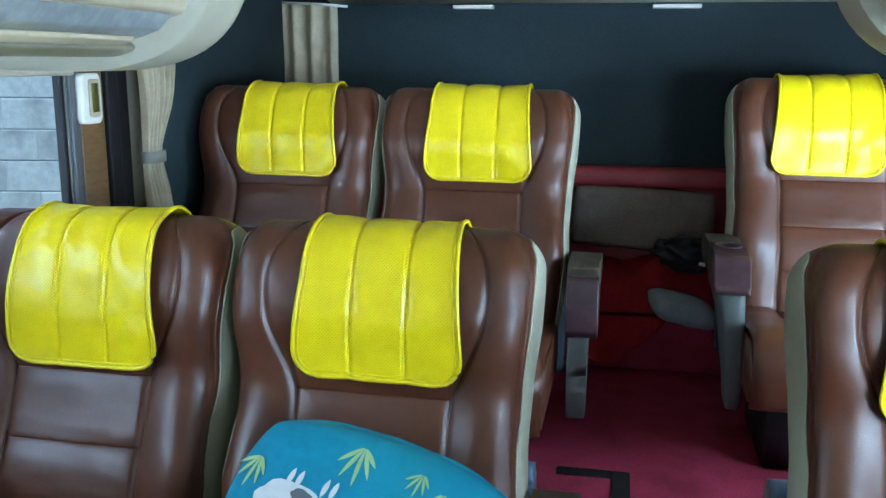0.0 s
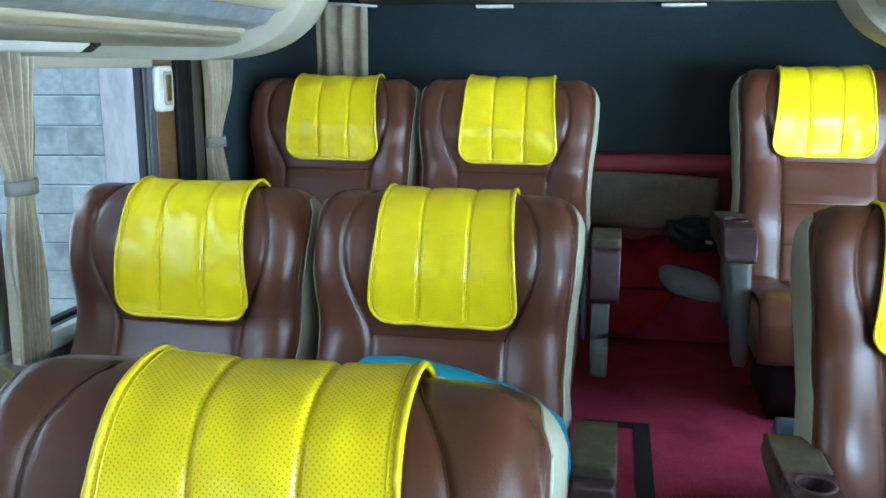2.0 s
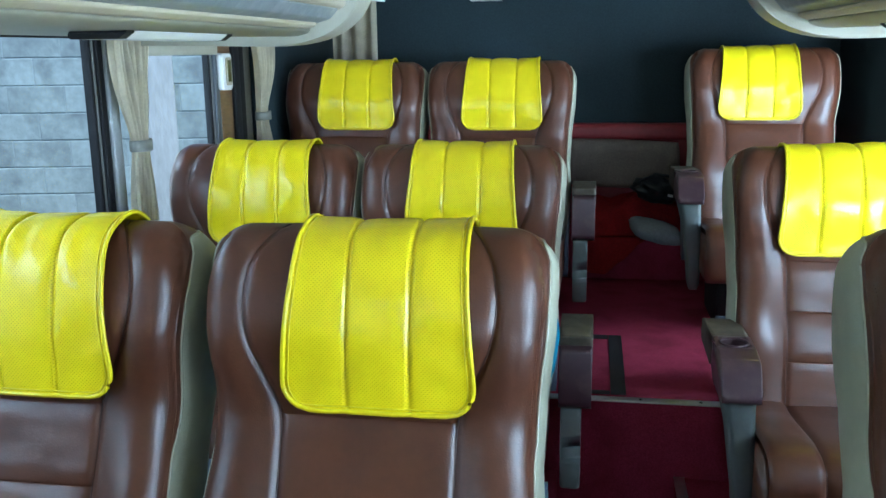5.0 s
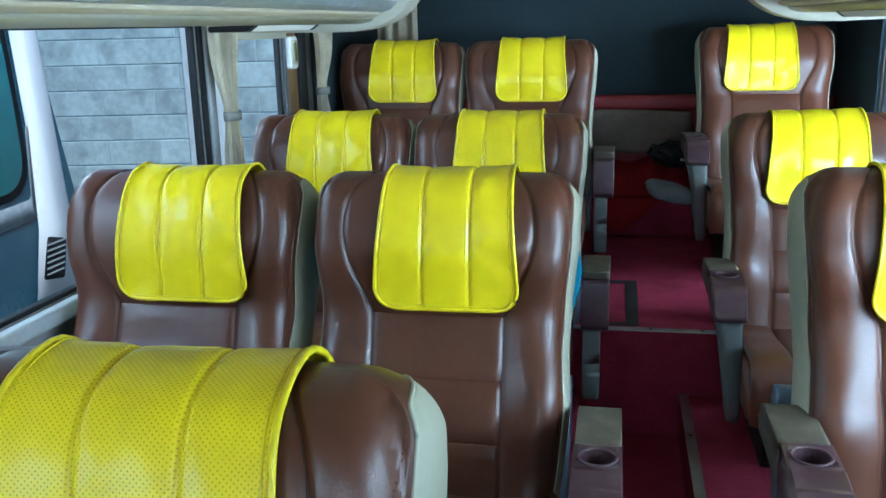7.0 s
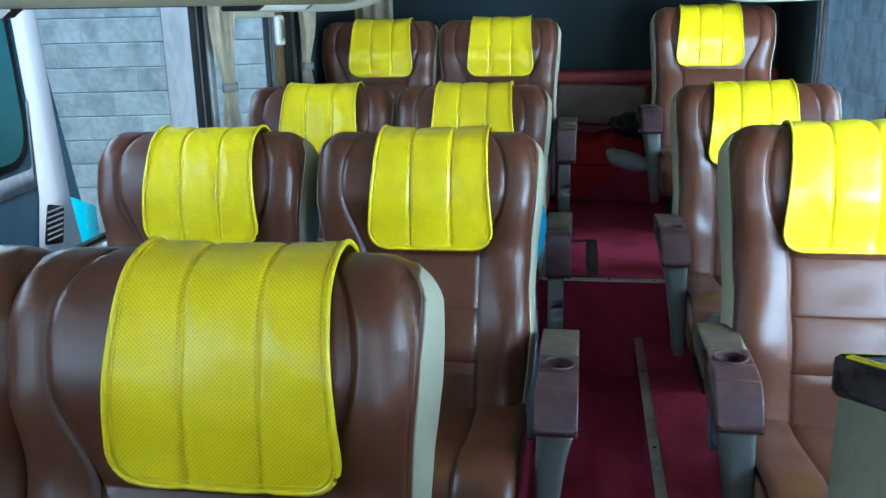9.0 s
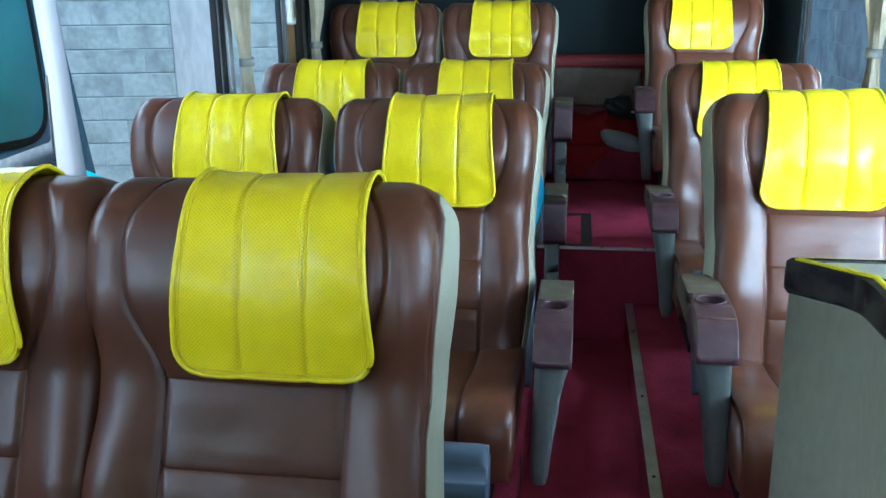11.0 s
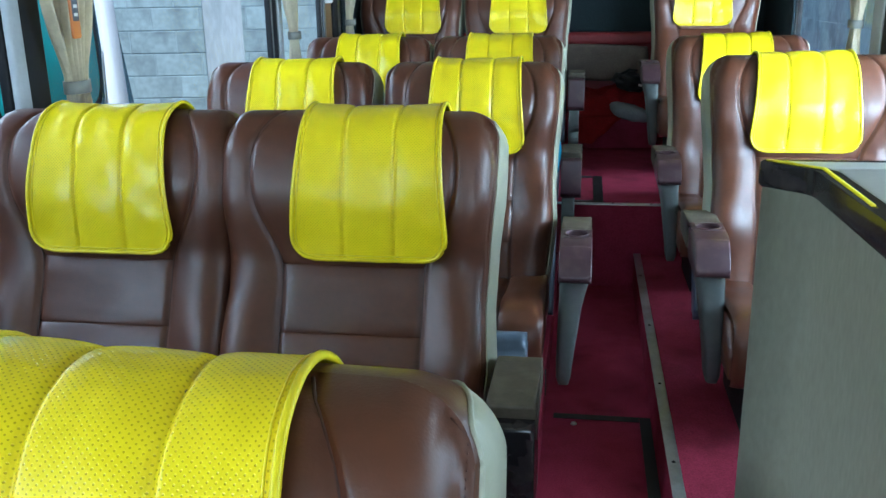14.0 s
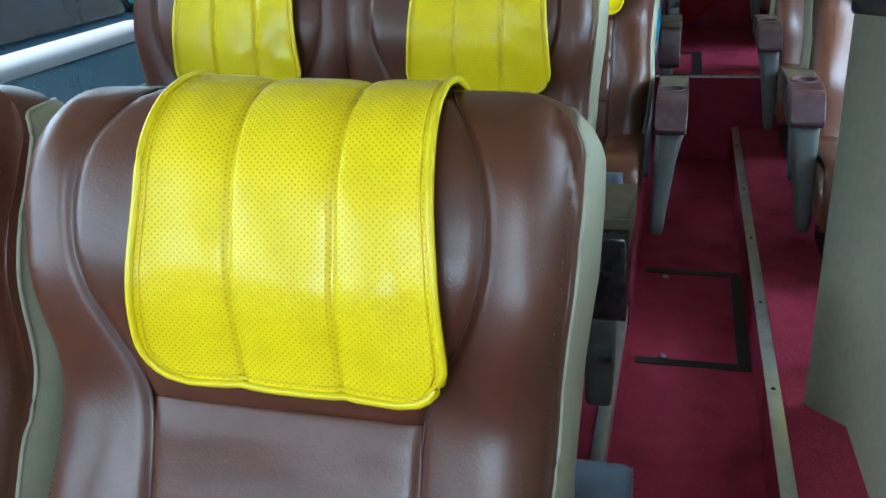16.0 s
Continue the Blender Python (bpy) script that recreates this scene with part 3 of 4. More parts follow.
def arm_panel_bm(c, side):
    """The moulded panel that carries an armrest: broad under the arm, swept in to a narrow foot."""
    levels = [(0.442, 0.0445, 0.0425, -0.565, -0.37), (0.415, 0.0445, 0.040, -0.566, -0.38), (0.390, 0.045, 0.033, -0.563, -0.40), (0.340, 0.047, 0.022, -0.558, -0.42),
              (0.260, 0.049, 0.012, -0.554, -0.435), (0.170, 0.051, 0.0, -0.552, -0.445), (0.115, 0.050, -0.005, -0.547, -0.452), (0.092, 0.044, -0.011, -0.536, -0.463)]

    def fn(s, t):
        x = t * (len(levels) - 1)
        i = min(int(x), len(levels) - 2)
        z, a, b, y0, y1 = (lerp(p, q, x - i) for p, q in zip(levels[i], levels[i + 1]))
        q = 2 * math.pi * s
        ca, sa = (math.copysign(abs(f) ** 0.45, f) for f in (math.cos(q), math.sin(q)))
        u = lerp(-a, b, (ca + 1) / 2)
        return (c + side * u, lerp(y0, y1, (sa + 1) / 2), z)
    bm = grid_bm(fn, 32, 28, closed_u=True)
    edges = [e for e in bm.edges if e.is_boundary]
    bmesh.ops.holes_fill(bm, edges=edges)
    return bm


def bored(ob, x, y, z, r, depth):
    """Bore a round hole into a part from above."""
    bm = bmesh.new()
    bmesh.ops.create_cone(bm, cap_ends=True, segments=32, radius1=r * 0.9, radius2=r, depth=depth, matrix=Matrix.Translation((x, y, z - depth / 2 + 0.01)))
    me = bpy.data.meshes.new("bore")
    bm.to_mesh(me)
    bm.free()
    cutter = new("bore", me)
    mod = ob.modifiers.new("bore", "BOOLEAN")
    mod.object, mod.operation, mod.solver = cutter, "DIFFERENCE", "EXACT"
    done = bpy.data.meshes.new_from_object(ob.evaluated_get(bpy.context.evaluated_depsgraph_get()))
    ob.modifiers.clear()
    ob.data = done
    bpy.data.objects.remove(cutter)
    return ob


def make_seat(label, group, arm):
    """A reclining coach seat: its origin lies on the deck under the head of the backrest. arm: +1, -1 or 0, the side of the armrest."""
    seat = thing("coach_seat", label, "seat", group)
    part("bolster", bolster_bm(1), LEATHER, seat)
    part("bolster", bolster_bm(-1), LEATHER, seat)
    part("headrest", centre_bm(0.405, TOP, True), LEATHER, seat)
    part("back_panel", centre_bm(0.262, 0.405), LEATHER, seat)
    part("back_panel", centre_bm(0.125, 0.262), LEATHER, seat)
    part("back_panel", centre_bm(-0.05, 0.125), LEATHER, seat)
    part("back_rim", shell_bm(True), LEATHER, seat)
    part("panel_seam", panel_seam_bm(1), PIPING, seat)
    part("panel_seam", panel_seam_bm(-1), PIPING, seat)
    shell = part("back_shell", shell_bm(False), SHELL, seat, "cream vinyl back cover with stitched edge")
    part("piping", tube_bm(seam_path(), 0.0030, 6), SHELL, shell, "cream piping")
    part("stitching", stitches_bm(), STITCH, shell)["kind"] = "stuff"
    part("cushion_panel", cushion_bm(-0.15, 0.15, 0.0, 0.006), LEATHER, seat)
    part("cushion_side", cushion_bm(0.15, 0.274, 0.006, 0.009), LEATHER, seat)
    part("cushion_side", cushion_bm(-0.274, -0.15, 0.006, 0.009), LEATHER, seat)
    part("cushion_seam", cushion_seam_bm(0.15), PIPING, seat)
    part("cushion_seam", cushion_seam_bm(-0.15), PIPING, seat)
    part("cushion_base", prism_bm(rounded([(-0.12, 0.18), (-0.67, 0.18), (-0.685, 0.26), (-0.62, 0.335), (-0.20, 0.31), (-0.12, 0.33)], 0.02), -0.274, 0.274, "x", 0.01), LEATHER, seat)
    part("pedestal", prism_bm([(-0.20, -0.045), (-0.55, -0.045), (-0.60, 0.185), (-0.16, 0.185)], -0.21, 0.21, "x", 0.008), BLACK, seat, "black metal pedestal")
    slide = 0.058 if arm == 3 else 0.0
    part("leg_rest", prism_bm(rounded([(0.02, 0.10), (0.150, 0.380), (0.175, 0.445), (0.250, 0.425), (0.245, 0.340), (0.09, 0.07)], 0.03), -0.285 + slide, 0.285 + slide, "x", 0.018, 3), CUSHION_BLUE, seat, "blue-grey vinyl leg rest folded behind the backrest")
    if arm >= 2:
        a0, a1 = 0.306, 0.396
        d, low = (0.0, 0.325) if arm == 2 else (-0.05, 0.30)
        pad = part("armrest", prism_bm(rounded([(d - 0.332, 0.532), (d - 0.10, 0.530), (d - 0.03, 0.495), (d - 0.03, 0.445), (d - 0.31, 0.450)], [0.010, 0.05, 0.03, 0.02, 0.01]), a0, a1, "x", 0.016, 4), PAD, seat, "worn olive armrest pad")
        part("folded_cup_block", prism_bm(rounded([(d - 0.325, 0.505), (d - 0.348, 0.498), (d - 0.356, low + 0.02), (d - 0.330, low), (d - 0.20, low + 0.005), (d - 0.18, 0.455)], [0.006, 0.012, 0.012, 0.02, 0.02, 0.01]), a0 + 0.001, a1 - 0.001, "x", 0.009, 3), MAROON if arm == 2 else BLACK_EDGE, pad, "plastic cup block folded down")
        part("arm_panel", prism_bm(rounded([(d - 0.325, low + 0.002), (d - 0.16, low + 0.002), (d - 0.20, 0.10), (d - 0.30, 0.06), (d - 0.31, 0.20)], [0.01, 0.02, 0.03, 0.03, 0.05]), 0.312, 0.368, "x", 0.012, 3), GREY, seat, "scuffed grey plastic panel under the armrest")
    elif arm:
        c, dy, dz = (0.364, 0.0, -0.008) if arm > 0 else (-0.318, 0.042, 0.002)
        a0, a1 = c - 0.046, c + 0.046
        armrest = part("armrest", prism_bm(rounded([(-0.362, 0.535), (-0.16, 0.528), (-0.11, 0.500), (-0.11, 0.455), (-0.35, 0.445)], [0.004, 0.05, 0.025, 0.02, 0.02]), a0, a1, "x", 0.016, 4), PAD, seat, "worn olive armrest pad")
        block = prism_bm(rounded([(-0.364, 0.538), (-0.50, 0.537), (-0.560, 0.520), (-0.596, 0.448), (-0.582, 0.432), (-0.40, 0.435), (-0.364, 0.455)], [0.004, 0.04, 0.035, 0.012, 0.012, 0.02, 0.004]), a0 - 0.001, a1 + 0.001, "x", 0.012, 3)
        bored(part("cup_block", block, MAROON, armrest, "maroon plastic armrest end with a cup holder"), c, -0.418, 0.537, 0.035, 0.06)
        bm = bmesh.new()
        ring = [(c + 0.036 * math.cos(q), -0.418 + 0.036 * math.sin(q), 0.5375) for q in (2 * math.pi * i / 28 for i in range(28))]
        tube_bm(ring, 0.0035, 6, True, bm)
        part("cup_ring", bm, MAROON, armrest)
        panel = part("arm_panel", arm_panel_bm(c, arm), GREY, seat, "scuffed grey plastic panel under the armrest")
        bracket = part("arm_bracket", prism_bm([(-0.40, 0.28), (-0.15, 0.28), (-0.12, 0.445), (-0.40, 0.445)], c - arm * 0.040 - 0.008, c - arm * 0.040 + 0.008, "x", 0.004), GREY, seat)
        for ob in (armrest, panel, bracket):
            ob.matrix_basis = Matrix.Translation((0, dy, dz))
    return seat


# path of a cover's middle, over the head of the backrest from its lower front edge to the back
def cover_path():
    pts = []
    for k in range(26):
        v = lerp(0.402, TOP, k / 25)
        pts.append((v, front_w(0, v)[0]))
    for k in range(1, 8):
        pts.append((TOP - 0.002 - 0.008 * k / 7, lerp(front_w(0, TOP)[0], -0.100, k / 7)))
    for k in range(1, 10):
        v = lerp(TOP - 0.020, 0.60, k / 9)
        pts.append((v, depth(v) - 0.004))
    P = [Vector(p) for p in pts]
    out = []
    for k, p in enumerate(P):
        d = (P[min(k + 1, len(P) - 1)] - P[max(k - 1, 0)]).normalized()
        out.append(p + Vector((-d.y, d.x)) * -0.0 + Vector((d.y, -d.x)) * -0.017)
    for _ in range(2):
        out = [out[0]] + [(out[k - 1] + out[k] * 2 + out[k + 1]) / 4 for k in range(1, len(out) - 1)] + [out[-1]]
    lengths = np.cumsum([0] + [(out[k + 1] - out[k]).length for k in range(len(out) - 1)])
    return out, lengths


COVER, COVER_LEN = cover_path()
LENGTH = COVER_LEN[-1]


def cover_point(u, l, lift=0.0, seed=0.0):
    v = float(np.interp(l, COVER_LEN, [p.x for p in COVER]))
    w = float(np.interp(l, COVER_LEN, [p.y for p in COVER]))
    e = 0.004
    dv = float(np.interp(l + e, COVER_LEN, [p.x for p in COVER])) - float(np.interp(l - e, COVER_LEN, [p.x for p in COVER]))
    dw = float(np.interp(l + e, COVER_LEN, [p.y for p in COVER])) - float(np.interp(l - e, COVER_LEN, [p.y for p in COVER]))
    n = math.hypot(dv, dw) or 1
    f = (abs(u) / 0.053) if abs(u) < 0.053 else (abs(u) - 0.053) / 0.11
    seam = 0.0052 * math.exp(-((abs(u) - 0.053) / 0.0038) ** 2) + 0.0022 * math.exp(-((abs(u) - 0.053) / 0.016) ** 2)
    rise = lift - seam + 0.0030 * noise.noise((u * 16 + seed, l * 14, seed)) + 0.0055 * noise.noise((u * 5 + seed, l * 9, seed + 4)) + 0.004 * math.exp(-(l / 0.05) ** 2) * (0.4 + 0.6 * noise.noise((u * 7, seed, 0.3)))
    rise += 0.005 * smooth(0.11, 0.165, abs(u)) * smooth(0.40, 0.0, l)
    rise += 0.0030 * noise.noise((u * 30 + seed, l * 10, seed + 7)) * math.exp(-((l - 0.31) / 0.06) ** 2)
    rise += 0.0045 * noise.noise((u * 9 - l * 16 + seed, l * 6 + u * 20, seed + 2)) * smooth(0.0, 0.12, u) * math.exp(-((l - 0.10) / 0.09) ** 2)
    return back_point(u, v - dw / n * rise, w + dv / n * rise)


def cover_half(l):
    return table([0, 0.05, 0.12, 0.20, 0.28, 0.34, 0.50], [0.158, 0.160, 0.154, 0.147, 0.143, 0.141, 0.140], l)


def make_cover(label, seed, cut):
    cover = thing("headrest_cover", label, "headrest cover", "yellow headrest covers")

    def edge(l):
        h = cover_half(l)
        r = 0.045
        return h if l > r else h - r + math.sqrt(max(0.0, r * r - (r - l) ** 2))

    def fn(s, t):
        l = (LENGTH - cut) * t ** 1.15
        h = edge(l)
        u = lerp(-h, h, s)
        return (*cover_point(u, l + cut, 0, seed), u, l)
    part("cover_sheet", grid_bm(fn, 112, 72), YELLOW, cover)
    rim = []
    for k in range(41):
        l = (LENGTH - cut) * (1 - k / 40) ** 1.3
        rim.append((-edge(l), l))
    bottom = [(lerp(-edge(0), edge(0), k / 16), 0.0) for k in range(1, 16)]
    path = rim + bottom + [(-u, l) for u, l in rim[::-1]]
    part("binding", tube_bm([cover_point(u, l + cut, 0.0005, seed) for u, l in path], 0.0042, 6), YELLOW_TRIM, cover)
    inner_path = [(u * (1 - 0.009 / max(abs(u), 0.05)) if abs(u) > 0.05 else u, max(l, 0.009)) for u, l in path]
    part("stitched_line", tube_bm([cover_point(u, l + cut, 0.0006, seed) for u, l in inner_path], 0.0011, 4), YELLOW_TRIM, cover)
    return cover


RISE = 0.03                    # the seats' feet lift their frames above the deck
PAIR = [(3.54, REAR_DECK + RISE - 0.014, -0.010, -0.012, 0.026, 0.016), (2.435, DECK + RISE - 0.004, -0.010, -0.014, 0.018, 0.014),
        (1.285, DECK + RISE - 0.024, -0.010, 0.010, 0.028, 0.022), (0.080, DECK + RISE - 0.024, -0.013, -0.079, 0.004, 0.040),
        (-1.150, DECK - 0.055 + RISE - 0.002, 0.024, 0.024, 0.020, 0.022)]
SINGLE = [(3.75, REAR_DECK + RISE + 0.024, -0.014, 0.0, -0.025), (2.475, DECK + RISE - 0.010, -0.009, 0.0, -0.018), (1.235, DECK + RISE, 0.004, 0.0, -0.016)]
X1, X2, X3 = -0.925, -0.312, 0.755

window_seat = make_seat("brown leather coach seat beside the window, upright", "paired coach seats", 0)
aisle_seat = make_seat("brown leather coach seat with a maroon cup-holder armrest", "paired coach seats", 1)
front_seat = make_seat("brown leather coach seat with a worn olive armrest", "paired coach seats", 3)
worn_seat = make_seat("brown leather coach seat with its cup holder folded down", "paired coach seats", 2)
single_seat = make_seat("single brown leather coach seat with a cup-holder armrest", "single coach seats", -1)
cover_a = make_cover("yellow perforated vinyl headrest cover hung over a seat", 1.3, 0.034)
cover_b = make_cover("yellow perforated vinyl headrest cover, slightly creased", 5.9, 0.018)
cover_c = make_cover("glossy yellow perforated vinyl headrest cover on a single seat", 3.1, 0.020)
used = set()
for seat, x, col, rows in ((window_seat, X1, 2, PAIR), (aisle_seat, X2, 3, PAIR[2:3]), (worn_seat, X2, 3, PAIR[:2]), (front_seat, X2, 3, PAIR[3:]), (single_seat, X3, 2, SINGLE)):
    for i, row in enumerate(rows):
        m = pose(x + row[col], row[0], row[1])
        mc = pose(x + row[col] + row[col + 2], row[0], row[1])
        cover = cover_c if col == 2 and rows is SINGLE else cover_a if row in (PAIR[0], PAIR[4]) or (row == PAIR[1] and col == 3) else cover_b
        if i == 0:
            seat.matrix_basis = m
        else:
            copy_thing(seat, m)
        if cover.name not in used:
            used.add(cover.name)
            cover.matrix_basis = mc
        else:
            copy_thing(cover, mc)

mid = thing("middle_armrest", "dark folding armrest between the paired seats", "armrest")
part("pad", prism_bm(rounded([(-0.42, 0.70), (-0.10, 0.67), (-0.05, 0.64), (-0.12, 0.61), (-0.43, 0.645)], 0.02), -0.675, -0.635, "x", 0.010, 3), BLACK, mid)
part("hinge", prism_bm(rounded([(-0.13, 0.66), (-0.05, 0.66), (-0.03, 0.45), (-0.11, 0.45)], 0.015), -0.668, -0.642, "x", 0.004), BLACK, mid)


# ---- luggage racks ----
def rack(label, side):
    """Overhead rack with a rounded end frame, a flap, a grey panel and lamp strips. side: -1 left, +1 right."""
    r = thing("luggage_rack", label, "luggage rack", "luggage racks")

    def q(pts):
        return pts if side < 0 else [(-x - 0.13, z) for x, z in pts][::-1]
    wall = XL + 0.005 if side < 0 else -(XR - 0.005) - 0.13
    end = rounded([(wall, 1.50), (-0.70, 1.488), (-0.548, 1.60), (-0.545, 1.87), (wall, 1.87)], [0.02, 0.16, 0.12, 0.02, 0.02], 8)
    part("end_frame", prism_bm(q(end), 2.205, 2.345, "y", 0.045, 5), CREAM, r, "textured cream plastic end frame")
    body = rounded([(wall, 1.535), (-0.68, 1.545), (-0.628, 1.60), (-0.622, 1.86), (wall, 1.86)], [0.01, 0.05, 0.03, 0.01, 0.01])
    part("rack_body", prism_bm(q(body), FRONT_Y + 0.02, 2.203, "y", 0.0), CREAM, r)
    rail = rounded([(wall, 1.522), (-0.74, 1.516), (-0.700, 1.530), (-0.712, 1.542), (wall, 1.540)], [0.01, 0.03, 0.02, 0.01, 0.01])
    part("bottom_rail", prism_bm(q(rail), FRONT_Y + 0.02, 2.204, "y", 0.0), CREAM, r)
    flap = rounded([(-0.632, 1.580), (-0.600, 1.592), (-0.606, 1.84), (-0.630, 1.84)], 0.010)
    for a, b in ((-4.4, -2.05), (-2.045, 0.10), (0.105, 2.195)):
        part("flap", prism_bm(q(flap), a, b, "y", 0.006), FLAP, r, "beige rack flap")
    silver = rounded([(-0.668, 1.550), (-0.634, 1.560), (-0.610, 1.586), (-0.640, 1.590), (-0.690, 1.552)], 0.006)
    part("grey_panel", prism_bm(q(silver), -4.4, 2.16, "y", 0.004), SILVER, r, "scuffed silver-grey panel")
    lip = rounded([(-0.705, 1.536), (-0.684, 1.535), (-0.664, 1.543), (-0.664, 1.551), (-0.705, 1.548)], 0.003)
    part("lip", prism_bm(q(lip), -4.4, 2.13, "y", 0.003), FLAP, r, "beige lip under the panel")
    for a, b in ((-0.62, 0.22), (1.33, 1.74)):
        lamp = rounded([(-0.860, 1.502), (-0.765, 1.502), (-0.745, 1.516), (-0.86, 1.516)], 0.004)
        part("lamp_strip", prism_bm(q(lamp), a, b, "y", 0.004), WHITE, r, "unlit white reading lamp strip")
        for e in (a - 0.03, b + 0.001):
            part("lamp_end", prism_bm(q(lamp), e, e + 0.029, "y", 0.004), BLACK, r, "dark end cap")
    return r


rack("cream overhead luggage rack above the paired seats", -1)
rack("cream overhead luggage rack above the single seats", 1)
for x0, x1 in ((-0.555, -0.40), (0.20, 0.375)):
    tagged(box("ceiling_vent", (x0, x1, BACK_Y - 0.06, BACK_Y - 0.004, 1.708, 1.722), WHITE, bevel=0.003), "white plastic vent strip at the top of the rear wall", "vent", "rear vents")
tagged(part("hook_rail", tube_bm([(-1.26, 4.30, 1.735), (-1.10, 4.29, 1.728), (-0.98, 4.28, 1.718)], 0.006, 6), WHITE), "white curtain rail end in the rear corner", "rail")


# ---- curtains ----
def curtain(label, x, y0, y1, z0, z1, tie, tie_y, tie_w, seed, along="y", n=7):
    """A gathered curtain hanging in folds, pinched by a band at height tie."""
    c = thing("curtain", label, "curtain", "window curtains")

    def fn(s, t):
        z = lerp(z0, z1, t)
        k = math.exp(-((z - tie) / 0.13) ** 2) if tie else 0.0
        low = 0.55 if tie and z < tie else 1.0
        mid = lerp((y0 + y1) / 2, tie_y, k)
        half = lerp((y1 - y0) / 2 * low, tie_w / 2, k)
        y = mid + (2 * s - 1) * half
        a = 2 * math.pi * n * (s + 0.04 * noise.noise((s * 3, z * 4, seed)))
        d = (0.021 * (1 - 0.5 * k)) * math.sin(a + 1.3 * noise.noise((seed, z * 3, 0.5))) + 0.012 * noise.noise((s * 4, z * 5, seed + 2))
        return (x + d, y, z) if along == "y" else (y, x + d, z)
    bm = grid_bm(fn, 110, 36)
    bmesh.ops.solidify(bm, geom=bm.faces[:], thickness=0.002)
    part("cloth", bm, CURTAIN, c)
    if tie:
        h = tie_w / 2 + 0.006
        ring = [(x + 0.028 * math.cos(q) * 1.0, tie_y + h * math.sin(q)) for q in (2 * math.pi * i / 24 for i in range(24))]

        def band(s, t):
            i = int(round(s * 24)) % 24
            return (ring[i][0], ring[i][1], tie + lerp(-0.016, 0.016, t))
        bm = grid_bm(band, 24, 2)
        bmesh.ops.remove_doubles(bm, verts=bm.verts[:], dist=0.0001)
        bmesh.ops.solidify(bm, geom=bm.faces[:], thickness=0.003)
        part("tie_band", bm, TIE, c, "grey tie band")
    return c


curtain("beige curtain gathered by a grey band beside a window", XL + 0.065, 2.07, 2.26, 0.84, 1.535, 1.222, 2.185, 0.075, 2.2)
curtain("beige curtain gathered by a grey band beside a window", XL + 0.065, 0.29, 0.50, 0.84, 1.535, 1.195, 0.392, 0.080, 4.1)
curtain("beige curtain gathered by a grey band in the rear corner", XL + 0.075, 3.08, 3.26, 0.70, 1.52, 1.238, 3.13, 0.085, 6.4)
curtain("beige curtain gathered by a grey band beside a window", XR - 0.070, 2.02, 2.26, 0.84, 1.535, 1.255, 2.115, 0.080, 8.3)
curtain("thin beige curtain hanging flat on the rear wall", BACK_Y - 0.035, -1.27, -1.03, 1.05, 1.73, 0.0, 0, 0, 3.3, "x", 3)

# white thermostat box on the wood panel
sw = thing("control_box", "white plastic control box on the wood panel", "control box")
part("case", prism_bm(rounded([(2.925, 1.345), (3.005, 1.345), (3.005, 1.475), (2.925, 1.475)], 0.014), XL + 0.011, XL + 0.034, "x", 0.006, 3), WHITE, sw)
part("inner_frame", prism_bm(rounded([(2.947, 1.362), (2.990, 1.362), (2.990, 1.460), (2.947, 1.460)], 0.008), XL + 0.034, XL + 0.039, "x", 0.002), FLAP, sw)
part("display", prism_bm(rounded([(2.955, 1.375), (2.982, 1.375), (2.982, 1.450), (2.955, 1.450)], 0.003), XL + 0.039, XL + 0.041, "x", 0.0), surface("olive_display", (0.10, 0.10, 0.02), rough=0.3), sw, "dim olive display")
sw.matrix_basis = Matrix.Translation((0, -0.055, 0))
for y, z in ((2.90, 1.085), (2.985, 1.10)):
    bm = bmesh.new()
    bmesh.ops.create_cone(bm, cap_ends=True, segments=10, radius1=0.006, radius2=0.004, depth=0.004, matrix=Matrix.Translation((XL + 0.012, y, z)) @ Matrix.Rotation(radians(90), 4, "Y"))
    tagged(part("panel_screw", bm, ALU), "small metal screw in the wood panel", "screw", "panel screws")

tag = thing("hanging_tag", "orange tag with a printed label hanging from a black strap", "tag")
part("card", prism_bm(rounded([(0.318, 1.318), (0.352, 1.318), (0.352, 1.455), (0.318, 1.455)], 0.008), XL + 0.112, XL + 0.118, "x", 0.001), ORANGE, tag)
part("label_sticker", prism_bm(rounded([(0.322, 1.36), (0.348, 1.36), (0.348, 1.43), (0.322, 1.43)], 0.003), XL + 0.1185, XL + 0.1195, "x", 0.0), PRINT_GREY, tag)
for z in (1.375, 1.395, 1.415):
    box("print_bar", (XL + 0.1197, XL + 0.1202, 0.327, 0.343, z - 0.004, z + 0.004), WHITE, tag, bevel=0)
part("strap", tube_bm([(XL + 0.115, 0.335, 1.455), (XL + 0.112, 0.335, 1.49), (XL + 0.09, 0.335, 1.52)], 0.004, 6), BLACK, tag)


# ---- cabinet with a black-edged top beside the aisle ----
cab = thing("cabinet", "beige board cabinet with a black-edged pale top", "cabinet")
plan = [(0.394, -0.040), (0.480, -0.118), (0.492, -0.60), (0.500, -2.60), (XR - 0.001, -2.60), (XR - 0.001, -0.040)]
inset = [(0.406, -0.052), (0.490, -0.128), (0.502, -0.60), (0.510, -2.59), (XR - 0.002, -2.59), (XR - 0.002, -0.052)]
part("side_board", prism_bm(inset, DECK, 1.062, "z", 0.002), PANEL, cab)
edge_outline = rounded(plan, [0.014, 0.03, 0.1, 0.01, 0.005, 0.005], 5)
part("edging", prism_bm(edge_outline, 1.063, 1.112, "z", 0.010, 3), BLACK_EDGE, cab, "chipped black gloss edging")
